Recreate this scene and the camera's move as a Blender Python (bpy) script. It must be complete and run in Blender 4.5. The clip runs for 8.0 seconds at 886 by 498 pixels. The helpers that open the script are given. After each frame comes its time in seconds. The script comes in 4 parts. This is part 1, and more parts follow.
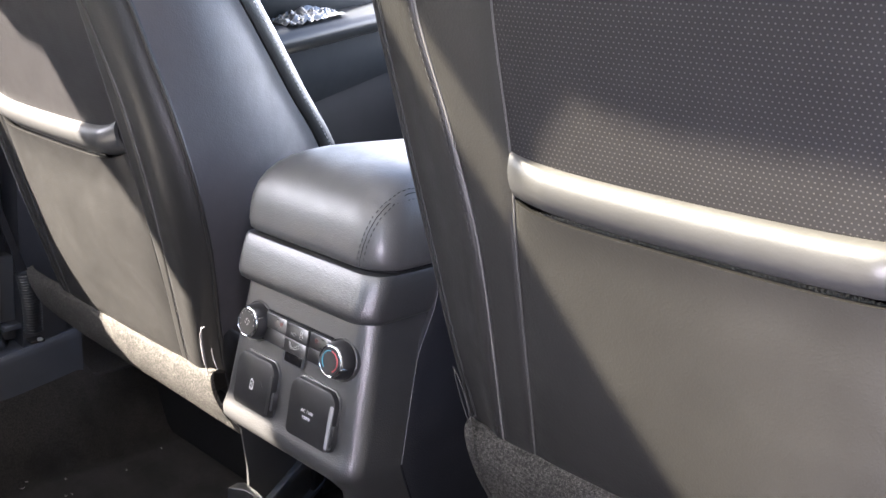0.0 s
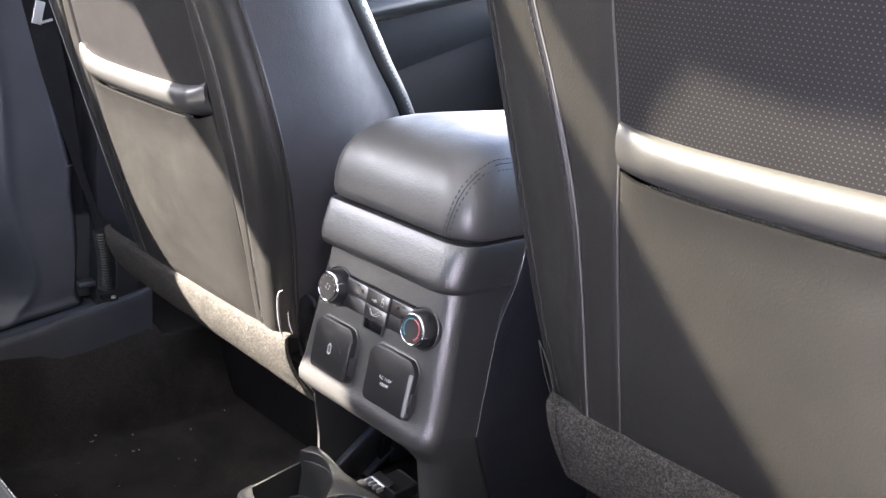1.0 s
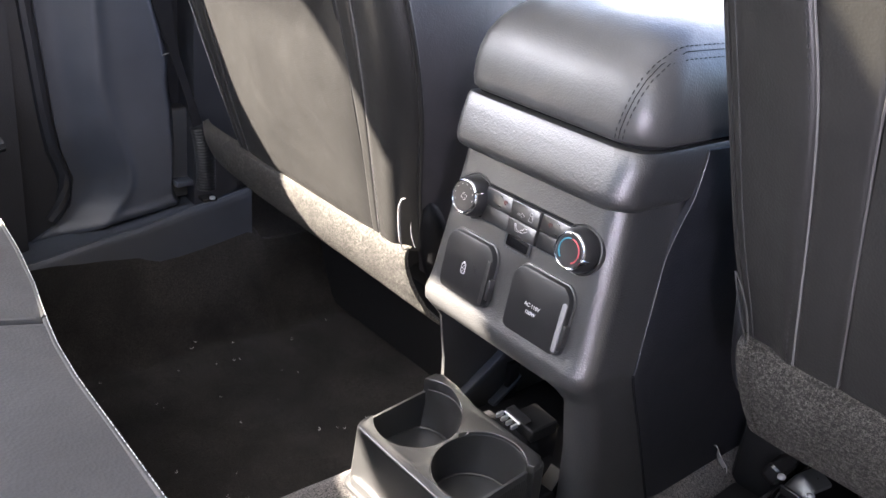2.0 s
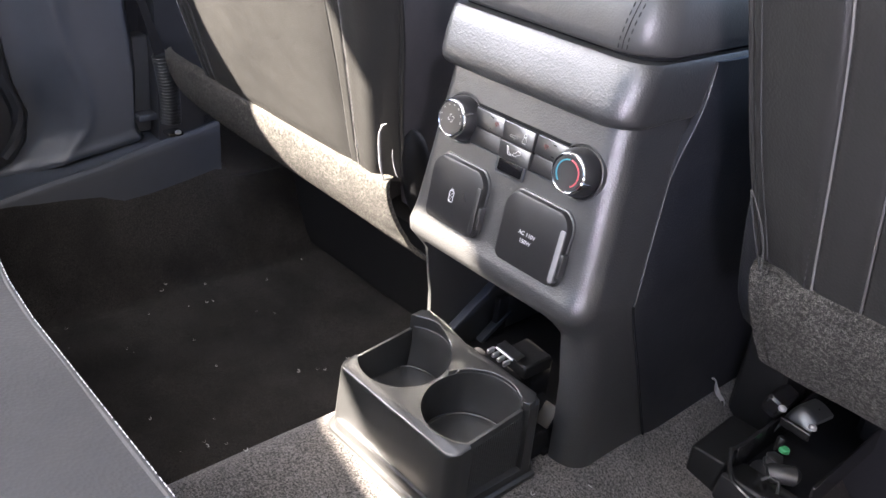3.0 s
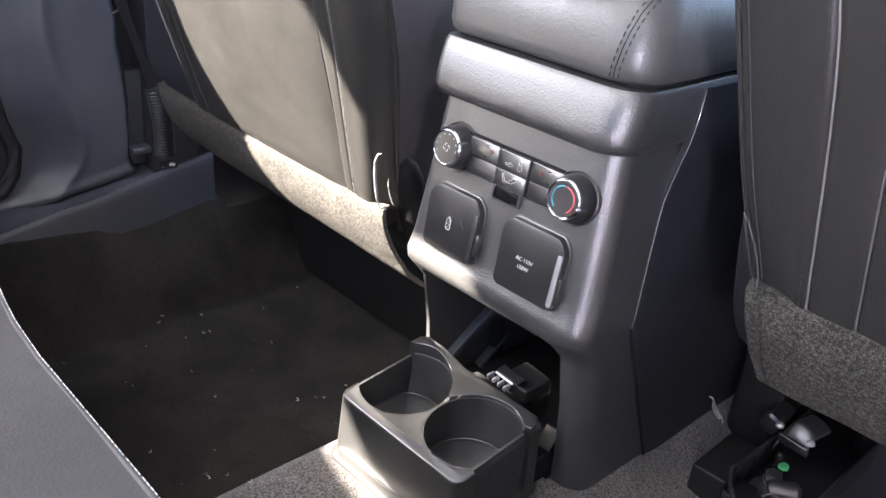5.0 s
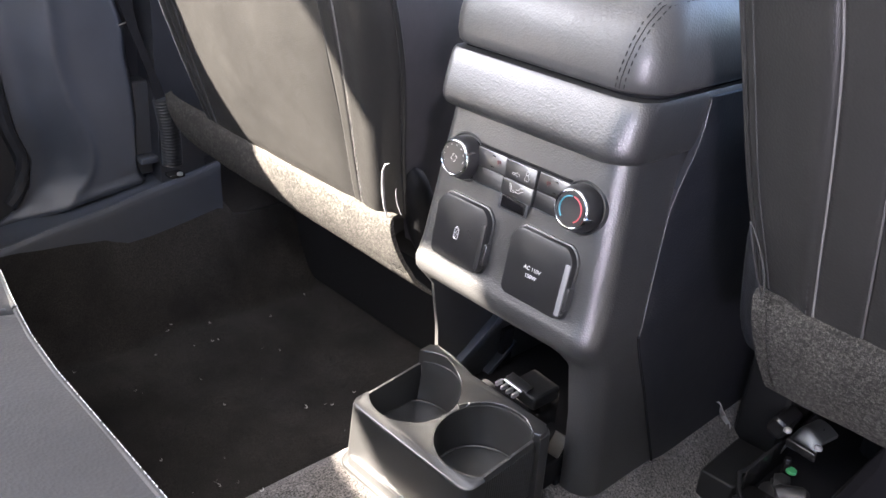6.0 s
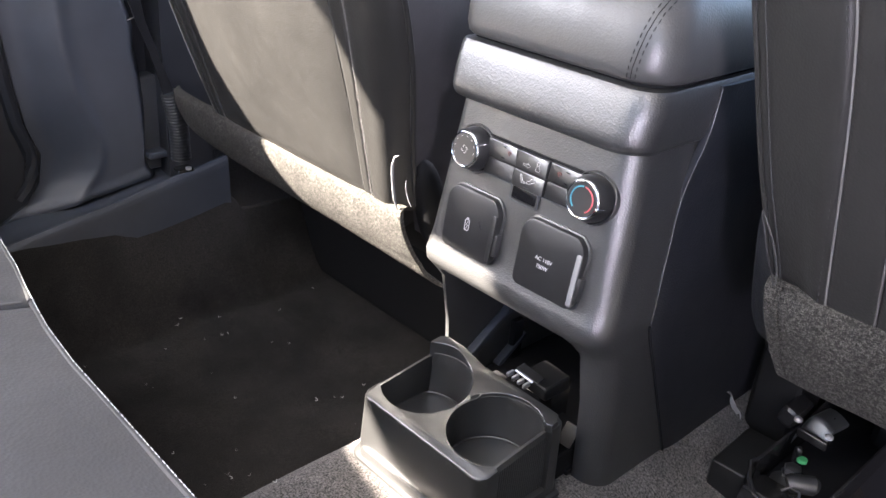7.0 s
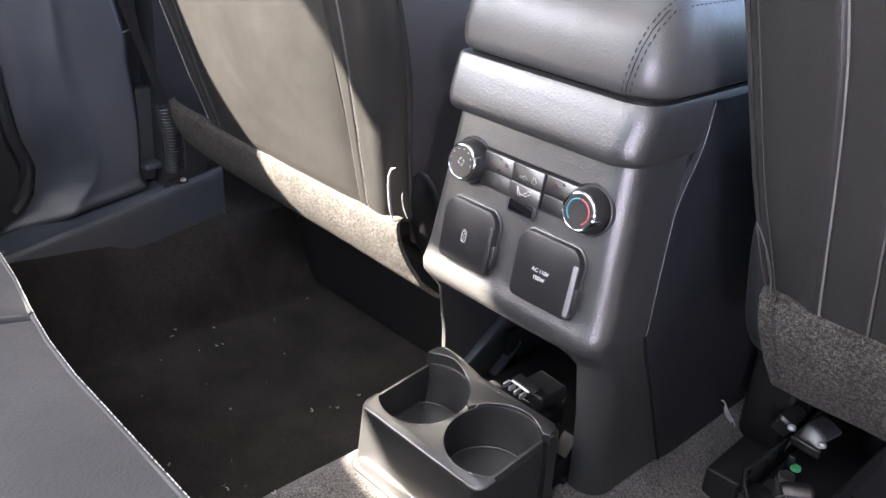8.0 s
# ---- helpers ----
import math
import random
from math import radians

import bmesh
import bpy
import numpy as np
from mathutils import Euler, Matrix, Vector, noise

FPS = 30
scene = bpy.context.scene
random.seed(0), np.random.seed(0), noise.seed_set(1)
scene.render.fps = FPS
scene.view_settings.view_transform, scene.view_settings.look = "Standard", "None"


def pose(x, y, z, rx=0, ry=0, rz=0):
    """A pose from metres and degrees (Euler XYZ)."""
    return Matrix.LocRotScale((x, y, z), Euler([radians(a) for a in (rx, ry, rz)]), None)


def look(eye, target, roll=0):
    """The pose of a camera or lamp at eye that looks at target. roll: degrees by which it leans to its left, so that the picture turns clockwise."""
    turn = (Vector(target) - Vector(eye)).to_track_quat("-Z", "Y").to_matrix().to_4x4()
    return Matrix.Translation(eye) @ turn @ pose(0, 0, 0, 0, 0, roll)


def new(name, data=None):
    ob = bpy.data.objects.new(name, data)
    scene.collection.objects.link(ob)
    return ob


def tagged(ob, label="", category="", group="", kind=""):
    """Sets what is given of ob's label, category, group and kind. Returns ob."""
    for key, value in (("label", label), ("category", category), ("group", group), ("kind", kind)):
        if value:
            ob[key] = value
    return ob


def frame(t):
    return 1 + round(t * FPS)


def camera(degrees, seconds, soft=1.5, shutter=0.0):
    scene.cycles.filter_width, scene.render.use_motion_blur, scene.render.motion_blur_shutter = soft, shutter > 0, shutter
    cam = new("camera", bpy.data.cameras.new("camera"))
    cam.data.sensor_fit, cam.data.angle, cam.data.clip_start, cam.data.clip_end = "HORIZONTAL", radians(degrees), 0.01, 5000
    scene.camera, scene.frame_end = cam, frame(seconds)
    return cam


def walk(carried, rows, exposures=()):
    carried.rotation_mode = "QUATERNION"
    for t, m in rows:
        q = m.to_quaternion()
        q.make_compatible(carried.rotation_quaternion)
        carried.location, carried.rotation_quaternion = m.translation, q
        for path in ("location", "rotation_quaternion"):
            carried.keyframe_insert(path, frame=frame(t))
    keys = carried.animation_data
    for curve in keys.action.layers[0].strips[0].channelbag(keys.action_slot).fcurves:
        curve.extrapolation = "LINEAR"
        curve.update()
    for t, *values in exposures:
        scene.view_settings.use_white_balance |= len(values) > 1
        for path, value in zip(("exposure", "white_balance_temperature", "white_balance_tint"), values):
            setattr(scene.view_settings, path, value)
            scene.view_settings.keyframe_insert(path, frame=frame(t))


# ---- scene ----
cam = camera(54.0, 8.0)
PATH = [
    (0, (0.643, -0.545, 0.836), (-0.584, 0.938, 0.293), 5.3),
    (0.5, (0.64, -0.559, 0.829), (-0.59, 0.918, 0.277), 6.7),
    (1, (0.613, -0.567, 0.82), (-0.681, 0.837, 0.226), 7.0),
    (1.5, (0.537, -0.561, 0.801), (-0.834, 0.72, 0.105), 6.5),
    (2, (0.477, -0.525, 0.774), (-0.861, 0.714, -0.048), 6.9),
    (2.2, (0.462, -0.515, 0.763), (-0.858, 0.711, -0.105), 6.2),
    (3.3, (0.437, -0.504, 0.736), (-0.793, 0.766, -0.199), 7.3),
    (3.5, (0.438, -0.506, 0.74), (-0.798, 0.765, -0.187), 6.9),
    (4, (0.437, -0.505, 0.734), (-0.785, 0.765, -0.211), 6.7),
    (4.5, (0.438, -0.511, 0.74), (-0.798, 0.766, -0.179), 6.2),
    (5, (0.437, -0.514, 0.746), (-0.811, 0.773, -0.14), 5.9),
    (6.5, (0.436, -0.523, 0.755), (-0.824, 0.756, -0.127), 5.1),
    (7, (0.435, -0.526, 0.752), (-0.824, 0.745, -0.141), 4.8),
    (7.5, (0.436, -0.53, 0.753), (-0.826, 0.746, -0.13), 4.8),
    (8, (0.434, -0.534, 0.757), (-0.817, 0.758, -0.117), 4.9),
]
walk(cam, [(t, look(eye, target, roll)) for t, eye, target, roll in PATH], exposures=[(0.0, 4.85, 6500, 16), (1.4, 4.80, 6500, 16), (2.0, 4.95, 6500, 16), (3.3, 5.19, 6500, 16), (8.0, 5.14, 6500, 16)])

# ---- world, sun, light ----
SUN = Vector((-0.50, -0.60, 0.62)).normalized()      # towards the sun: behind, to the left, above
world = bpy.data.worlds.new("sky")
scene.world = world
world.use_nodes = True
wn = world.node_tree
sky = wn.nodes.new("ShaderNodeTexSky")
sky.sky_type = "NISHITA"
sky.sun_disc = False
sky.sun_elevation = math.asin(SUN.z)
sky.sun_rotation = math.atan2(SUN.x, SUN.y)
wn.nodes["Background"].inputs["Strength"].default_value = 0.05
wn.links.new(sky.outputs[0], wn.nodes["Background"].inputs["Color"])
sun_data = bpy.data.lights.new("sun", "SUN")
sun_data.energy, sun_data.angle, sun_data.color = 5.0, radians(0.7), (1.0, 0.92, 0.77)
sun = new("sun", sun_data)
sun.matrix_world = look(SUN * 20, (0, 0, 0))


def daylight_lamp(name, at, towards, wide, high, watts, colour):
    """An added area lamp that stands in for daylight."""
    data = bpy.data.lights.new(name, "AREA")
    data.shape, data.size, data.size_y, data.energy, data.color = "RECTANGLE", wide, high, watts, colour
    ob = new(name, data)
    ob.matrix_world = look(at, towards)


# power and place tuned for highlights on the lid, bolsters and console face
daylight_lamp("windscreen_daylight", (-0.34, 1.10, 0.95), (0.0, 0.2, 0.70), 0.90, 0.32, 0.95, (0.88, 0.90, 1.0))
daylight_lamp("front_window_daylight", (-0.79, 0.62, 1.03), (0.2, 0.3, 0.75), 0.85, 0.32, 0.15, (0.96, 0.98, 1.0))
daylight_lamp("rear_left_daylight", (-0.87, -0.80, 1.00), (0.1, -0.1, 0.55), 0.70, 0.34, 0.39, (0.97, 0.97, 0.97))
# lamp added under an invented front roof opening, lighting upward faces
daylight_lamp("roof_fill", (0.01, -0.075, 1.395), (0.01, -0.074, 0.5), 0.62, 0.42, 0.09, (1.0, 0.98, 0.95))
daylight_lamp("rear_roof_daylight", (0.12, -0.90, 1.385), (0.06, -0.75, 0.4), 0.80, 0.42, 0.36, (1.0, 0.97, 0.92))
daylight_lamp("tailgate_daylight", (-0.36, -1.57, 1.09), (-0.05, 0.0, 0.56), 0.60, 0.28, 0.22, (1.0, 0.94, 0.80))
# lamp added inside the closed right door, for the console's corner highlight
daylight_lamp("corner_highlight_lamp", (0.85, -0.67, 0.37), (0.0, 0.0, 0.42), 0.11, 0.42, 1.60, (0.88, 0.85, 1.0))


# ---- materials ----
def material(name, colour, rough=0.5, metal=0.0, spec=0.5):
    m = bpy.data.materials.new(name)
    m.use_nodes = True
    b = m.node_tree.nodes["Principled BSDF"]
    b.inputs["Base Color"].default_value = (*colour, 1)
    b.inputs["Roughness"].default_value = rough
    b.inputs["Metallic"].default_value = metal
    b.inputs["Specular IOR Level"].default_value = spec
    return m, m.node_tree, b


def node(tree, kind, **values):
    n = tree.nodes.new(kind)
    for key, value in values.items():
        n.inputs[key.replace("_", " ")].default_value = value
    return n


def coords(tree):
    return tree.nodes.new("ShaderNodeTexCoord").outputs["Object"]


def mixed(tree, factor, a, b):
    n = tree.nodes.new("ShaderNodeMix")
    n.data_type = "RGBA"
    tree.links.new(factor, n.inputs["Factor"])
    for slot, c in (("A", a), ("B", b)):
        sock = [s for s in n.inputs if s.name == slot and s.type == "RGBA"][0]
        if isinstance(c, tuple):
            sock.default_value = (*c, 1)
        else:
            tree.links.new(c, sock)
    return [s for s in n.outputs if s.type == "RGBA"][0]


def ramp(tree, source, low, high, a=0.0, b=1.0):
    n = tree.nodes.new("ShaderNodeMapRange")
    n.inputs["From Min"].default_value, n.inputs["From Max"].default_value = low, high
    n.inputs["To Min"].default_value, n.inputs["To Max"].default_value = a, b
    tree.links.new(source, n.inputs["Value"])
    return n.outputs["Result"]


def bumped(tree, bsdf, heights):
    """heights: rows of (socket, strength, distance), laid over one another."""
    normal = None
    for h, strength, distance in heights:
        n = node(tree, "ShaderNodeBump", Strength=strength, Distance=distance)
        tree.links.new(h, n.inputs["Height"])
        if normal:
            tree.links.new(normal, n.inputs["Normal"])
        normal = n.outputs["Normal"]
    tree.links.new(normal, bsdf.inputs["Normal"])


def noise_of(tree, scale, detail=3.0, rough=0.55):
    n = node(tree, "ShaderNodeTexNoise", Scale=scale, Detail=detail, Roughness=rough)
    tree.links.new(coords(tree), n.inputs["Vector"])
    return n.outputs["Fac"]


def cells_of(tree, scale, feature="F1"):
    n = node(tree, "ShaderNodeTexVoronoi", Scale=scale)
    n.feature = feature
    tree.links.new(coords(tree), n.inputs["Vector"])
    return n.outputs["Distance"]


def leather(name, dark, light, rough=0.42, grain=520.0, sheen=0.0, spec=0.22, relief=0.24):
    m, t, b = material(name, dark, rough, 0.0, spec)
    big = noise_of(t, 9.0, 4.0)
    t.links.new(mixed(t, ramp(t, big, 0.3, 0.7), dark, light), b.inputs["Base Color"])
    t.links.new(ramp(t, noise_of(t, 40.0), 0.3, 0.7, rough - 0.05, rough + 0.07), b.inputs["Roughness"])
    bumped(t, b, [(cells_of(t, grain), relief, 0.0005), (noise_of(t, 28.0, 4.0), 0.12, 0.004)])
    b.inputs["Sheen Weight"].default_value = sheen
    return m


def moulded(name, dark, light, rough=0.45, grain=900.0, strength=0.35, spec=0.5):
    """Grained interior plastic."""
    m, t, b = material(name, dark, rough, 0.0, spec)
    t.links.new(mixed(t, ramp(t, noise_of(t, 14.0, 5.0), 0.3, 0.7), dark, light), b.inputs["Base Color"])
    t.links.new(ramp(t, noise_of(t, 60.0), 0.2, 0.8, rough - 0.02, rough + 0.03), b.inputs["Roughness"])
    bumped(t, b, [(cells_of(t, grain), strength, 0.0004), (noise_of(t, grain * 0.35, 3.0), strength * 0.05, 0.0004)])
    return m


def felt(name, dark, light, fibre=900.0, patch=25.0, rough=0.95, strength=0.9, sheen=0.3, spread=(0.38, 0.68), wear=0.45, tuft=0.0):
    m, t, b = material(name, dark, rough, spec=0.1)
    fine = noise_of(t, fibre, 4.0, 0.7)
    coarse = noise_of(t, patch, 4.0)
    speck = ramp(t, fine, *spread)
    base = mixed(t, speck, dark, light)
    clump = noise_of(t, 340.0, 3.0, 0.6)
    if tuft:
        base = mixed(t, ramp(t, clump, 0.38, 0.62, tuft, 0.0), base, dark)
    worn = mixed(t, ramp(t, coarse, 0.35, 0.75, 0.0, wear), base, tuple(0.6 * c for c in dark))
    t.links.new(worn, b.inputs["Base Color"])
    bumped(t, b, [(fine, strength, 0.002), (clump, 0.15 + tuft, 0.002)])
    b.inputs["Sheen Weight"].default_value = sheen
    return m


LEATHER = leather("black_leather", (0.0130, 0.0127, 0.0123), (0.0170, 0.0166, 0.0160))
LEATHER_SMOOTH = leather("smooth_leather", (0.028, 0.028, 0.028), (0.036, 0.036, 0.036), 0.38, 600.0, 0.0, 0.5, 0.10)
LID_LEATHER = leather("lid_leather", (0.046, 0.0457, 0.0450), (0.056, 0.0555, 0.0545), 0.40, 560.0, 0.0, 0.55, 0.25)
ARMREST = moulded("matt_black_door_plastic", (0.006, 0.0062, 0.0065), (0.009, 0.0092, 0.0095), 0.55, 900.0, 0.2, 0.2)
# leather lightened and tinted pink for the window sheen on the seat bolsters
BOLSTER = leather("bolster_leather", (0.030, 0.0280, 0.0302), (0.037, 0.0346, 0.0372), 0.54, 560.0, 0.0, 0.5, 0.22)
SEAT_LEATHER = leather("cushion_leather", (0.048, 0.0465, 0.0458), (0.062, 0.0600, 0.0590), 0.45, 420.0, 0.0, 0.30, 0.35)
PLASTIC = moulded("grained_black_plastic", (0.0225, 0.0225, 0.0228), (0.0290, 0.0290, 0.0294), 0.375, 640.0, 0.46, 1.0)
PLASTIC_SOFT = moulded("satin_black_plastic", (0.014, 0.014, 0.0142), (0.019, 0.019, 0.0192), 0.32, 1500.0, 0.12, 1.0)
PLASTIC_GREY = moulded("blue_grey_trim_plastic", (0.027, 0.031, 0.040), (0.036, 0.041, 0.052), 0.46, 800.0, 0.2)
PLASTIC_DARK = moulded("dark_trim_plastic", (0.0100, 0.0108, 0.0138), (0.0140, 0.0148, 0.0182), 0.44, 520.0, 0.45)
CARPET = felt("black_floor_carpet", (0.0090, 0.0085, 0.0084), (0.052, 0.0462, 0.0425), 620.0, 9.0, 0.95, 1.0, 0.03, wear=0.95)
TUNNEL_CARPET = felt("grey_tunnel_carpet", (0.012, 0.0113, 0.0115), (0.22, 0.202, 0.190), 520.0, 18.0, 0.95, 1.0, 0.1)
FELT = felt("grey_seat_felt", (0.018, 0.0173, 0.0162), (0.185, 0.175, 0.159), 1000.0, 40.0, 0.95, 1.0, 0.0, (0.40, 0.72), tuft=0.80)
CHROME, _t, _b = material("chrome", (0.70, 0.70, 0.71), 0.12, 1.0)
ZINC, _t, _b = material("dull_zinc", (0.11, 0.115, 0.12), 0.40, 0.8)
STEEL, _t, _b = material("zinc_steel", (0.62, 0.62, 0.63), 0.36, 0.75)
BLACK_METAL = moulded("black_painted_steel", (0.009, 0.009, 0.0095), (0.014, 0.014, 0.015), 0.24, 300.0, 0.1)
GLOSS, _t, _b = material("gloss_black", (0.006, 0.006, 0.007), 0.16)
RECLINER, _t, _b = material("black_recliner_plastic", (0.005, 0.005, 0.0055), 0.62, 0.0, 0.08)
RIBBED, _t, _b = material("black_ribbed_rubber", (0.016, 0.017, 0.020), 0.30, 0.0, 0.8)
STRIP, _t, _b = material("grey_gloss_plastic", (0.16, 0.16, 0.165), 0.25)
DOOR_PAD = leather("door_pad_vinyl", (0.011, 0.0128, 0.0142), (0.015, 0.0172, 0.019), 0.70, 600.0, 0.0, 0.08, 0.1)
WRAP, _t, _b = material("shiny_plastic_wrap", (0.07, 0.075, 0.08), 0.10, 0.0, 1.0)
GLOSS_TRIM = moulded("satin_dark_door_trim", (0.012, 0.0135, 0.015), (0.016, 0.018, 0.020), 0.36, 900.0, 0.1, 0.3)
COVER = moulded("dark_cover_plastic", (0.011, 0.011, 0.0115), (0.015, 0.015, 0.0155), 0.40, 1500.0, 0.15, 0.5)
KNOB_FACE = moulded("knob_face", (0.014, 0.014, 0.015), (0.02, 0.02, 0.021), 0.35, 1400.0, 0.1)
PRINT, _t, _b = material("white_print", (0.42, 0.42, 0.42), 0.6)
RED, _t, _b = material("red_print", (0.42, 0.06, 0.07), 0.5)
BLUE, _t, _b = material("blue_print", (0.035, 0.20, 0.26), 0.5)
DULL_RED, _t, _b = material("dull_red_lens", (0.10, 0.022, 0.02), 0.4)
GREEN, _t, _b = material("green_paint", (0.05, 0.30, 0.12), 0.5)
THREAD, _t, _b = material("white_thread", (0.50, 0.49, 0.47), 0.8)
THREAD_GREY, _t, _b = material("grey_thread", (0.085, 0.082, 0.080), 0.8)
THREAD_PALE, _t, _b = material("pale_grey_thread", (0.26, 0.255, 0.25), 0.8)
THREAD_DIM, _t, _b = material("dim_grey_thread", (0.040, 0.039, 0.038), 0.8)
THREAD_DARK, _t, _b = material("black_thread", (0.015, 0.015, 0.016), 0.8)
# black for joints; also painted where shade lies in the bay and underneath
GAP_SHADE, _t, _b = material("gap_shade_black", (0.011, 0.011, 0.012), 0.9, 0.0, 0.05)
LINT, _t, _b = material("pale_lint", (0.36, 0.35, 0.34), 0.9)
WEBBING = felt("belt_webbing", (0.006, 0.006, 0.007), (0.014, 0.014, 0.016), 1500.0, 60.0, 0.9, 0.5, 0.0)
HEADLINER = felt("pale_headliner", (0.38, 0.37, 0.35), (0.46, 0.45, 0.43), 600.0, 15.0)
PALE_GROUND = felt("pale_ground", (0.30, 0.29, 0.28), (0.42, 0.41, 0.39), 90.0, 3.0)
TINTED = bpy.data.materials.new("tinted_glass")
TINTED.use_nodes = True
_n = TINTED.node_tree
_n.nodes.clear()
_o, _tr, _gl, _mx = (_n.nodes.new("ShaderNode" + k) for k in ("OutputMaterial", "BsdfTransparent", "BsdfGlossy", "MixShader"))
# tint set to dim the sun patch on the passenger seat
_tr.inputs["Color"].default_value = (0.68, 0.68, 0.645, 1)
_gl.inputs["Roughness"].default_value = 0.02
_mx.inputs["Fac"].default_value = 0.06
_n.links.new(_tr.outputs[0], _mx.inputs[1])
_n.links.new(_gl.outputs[0], _mx.inputs[2])
_n.links.new(_mx.outputs[0], _o.inputs["Surface"])
BODY = moulded("dark_body_trim", (0.03, 0.032, 0.036), (0.04, 0.042, 0.046), 0.5)


def perforated():
    """Leather with a staggered grid of small pale punched holes."""
    m = LEATHER.copy()
    m.name = "perforated_leather"
    t = m.node_tree
    b = t.nodes["Principled BSDF"]
    sep = t.nodes.new("ShaderNodeSeparateXYZ")
    t.links.new(coords(t), sep.inputs[0])

    def calc(op, a, c=None):
        n = t.nodes.new("ShaderNodeMath")
        n.operation = op
        for i, v in enumerate((a, c)):
            if v is None:
                continue
            if isinstance(v, (int, float)):
                n.inputs[i].default_value = v
            else:
                t.links.new(v, n.inputs[i])
        return n.outputs[0]
    pitch = 0.0036
    row = calc("DIVIDE", sep.outputs["Z"], pitch * 0.87)
    shift = calc("MULTIPLY", calc("MODULO", calc("FLOOR", row), 2.0), 0.5)
    fx = calc("SUBTRACT", calc("FRACT", calc("ADD", calc("DIVIDE", sep.outputs["X"], pitch), shift)), 0.5)
    fz = calc("SUBTRACT", calc("FRACT", row), 0.5)
    dist = calc("SQRT", calc("ADD", calc("MULTIPLY", fx, fx), calc("MULTIPLY", fz, fz)))
    dot = ramp(t, dist, 0.11, 0.19, 1.0, 0.0)
    old = mixed(t, noise_of(t, 9.0, 4.0), (0.0100, 0.0097, 0.0102), (0.0138, 0.0133, 0.0140))
    b.inputs["Specular IOR Level"].default_value = 0.12
    t.links.new(mixed(t, dot, old, (0.042, 0.040, 0.040)), b.inputs["Base Color"])
    return m


PERFORATED = perforated()


# ---- mesh helpers ----
def mesh_of(name, bm, mat, smooth=True):
    bmesh.ops.recalc_face_normals(bm, faces=bm.faces)
    me = bpy.data.meshes.new(name)
    bm.to_mesh(me)
    bm.free()
    for p in me.polygons:
        p.use_smooth = smooth
    me.materials.append(mat)
    return me


def part(name, bm, mat, parent=None, label="", smooth=True, sharp=35.0):
    """One mesh object from a bmesh, under a thing or a part."""
    me = bm if isinstance(bm, bpy.types.Mesh) else mesh_of(name, bm, mat, smooth)
    if smooth:
        me.set_sharp_from_angle(angle=radians(sharp))
    ob = new(name, me)
    if parent:
        ob.parent = parent
    if label:
        tagged(ob, label)
    return ob


def thing(name, label, category, group="", kind=""):
    return tagged(new(name), label, category, group, kind)


def sheet(f, nu, nv, thick=0.0, away=None):
    """A grid of f(s, t), s and t from 0 to 1; with thick, a closed slab grown along the vector away."""
    bm = bmesh.new()
    layers = [[[bm.verts.new(Vector(f(i / nu, j / nv)) + (Vector(away) * k if k else Vector())) for j in range(nv + 1)] for i in range(nu + 1)]
              for k in ((0, thick) if thick else (0,))]
    for g in layers:
        for i in range(nu):
            for j in range(nv):
                bm.faces.new((g[i][j], g[i + 1][j], g[i + 1][j + 1], g[i][j + 1]))
    if thick:
        a, b = layers
        rim = [(i, 0) for i in range(nu)] + [(nu, j) for j in range(nv)] + [(i, nv) for i in range(nu, 0, -1)] + [(0, j) for j in range(nv, 0, -1)]
        for p, q in zip(rim, rim[1:] + rim[:1]):
            bm.faces.new((a[p[0]][p[1]], a[q[0]][q[1]], b[q[0]][q[1]], b[p[0]][p[1]]))
    return bm


def loft(rings, caps=True):
    """Joins closed rings of equally many points; caps the ends."""
    bm = bmesh.new()
    vs = [[bm.verts.new(p) for p in r] for r in rings]
    n = len(vs[0])
    for a, b in zip(vs, vs[1:]):
        for i in range(n):
            bm.faces.new((a[i], a[(i + 1) % n], b[(i + 1) % n], b[i]))
    if caps:
        bm.faces.new(vs[0][::-1])
        bm.faces.new(vs[-1])
    return bm


def tube(points, radius, sides=8, closed=False):
    """A round tube along points; radius a number or a list."""
    pts = [Vector(p) for p in points]
    rings = []
    up = Vector((0.31, 0.17, 0.93))
    for i, p in enumerate(pts):
        d = (pts[min(i + 1, len(pts) - 1)] - pts[max(i - 1, 0)]).normalized()
        a = d.cross(up).normalized()
        b = d.cross(a)
        r = radius[i] if isinstance(radius, (list, tuple)) else radius
        rings.append([p + (a * math.cos(k) + b * math.sin(k)) * r for k in (2 * math.pi * j / sides for j in range(sides))])
    return loft(rings)


def block(size, at=(0, 0, 0), bevel=0.0, turn=None, segments=3):
    bm = bmesh.new()
    bmesh.ops.create_cube(bm, size=1.0)
    bmesh.ops.scale(bm, vec=size, verts=bm.verts)
    if bevel:
        bmesh.ops.bevel(bm, geom=bm.edges[:], offset=bevel, segments=segments, profile=0.6, affect="EDGES")
    if turn:
        bmesh.ops.transform(bm, matrix=turn, verts=bm.verts)
    bmesh.ops.translate(bm, vec=at, verts=bm.verts)
    return bm


def lathe(profile, m, sides=40):
    """Rings (radius, height) turned about z, then posed by m; both ends closed."""
    rings = [[m @ Vector((r * math.cos(a), r * math.sin(a), h)) for a in (2 * math.pi * k / sides for k in range(sides))] for r, h in profile]
    return loft(rings)


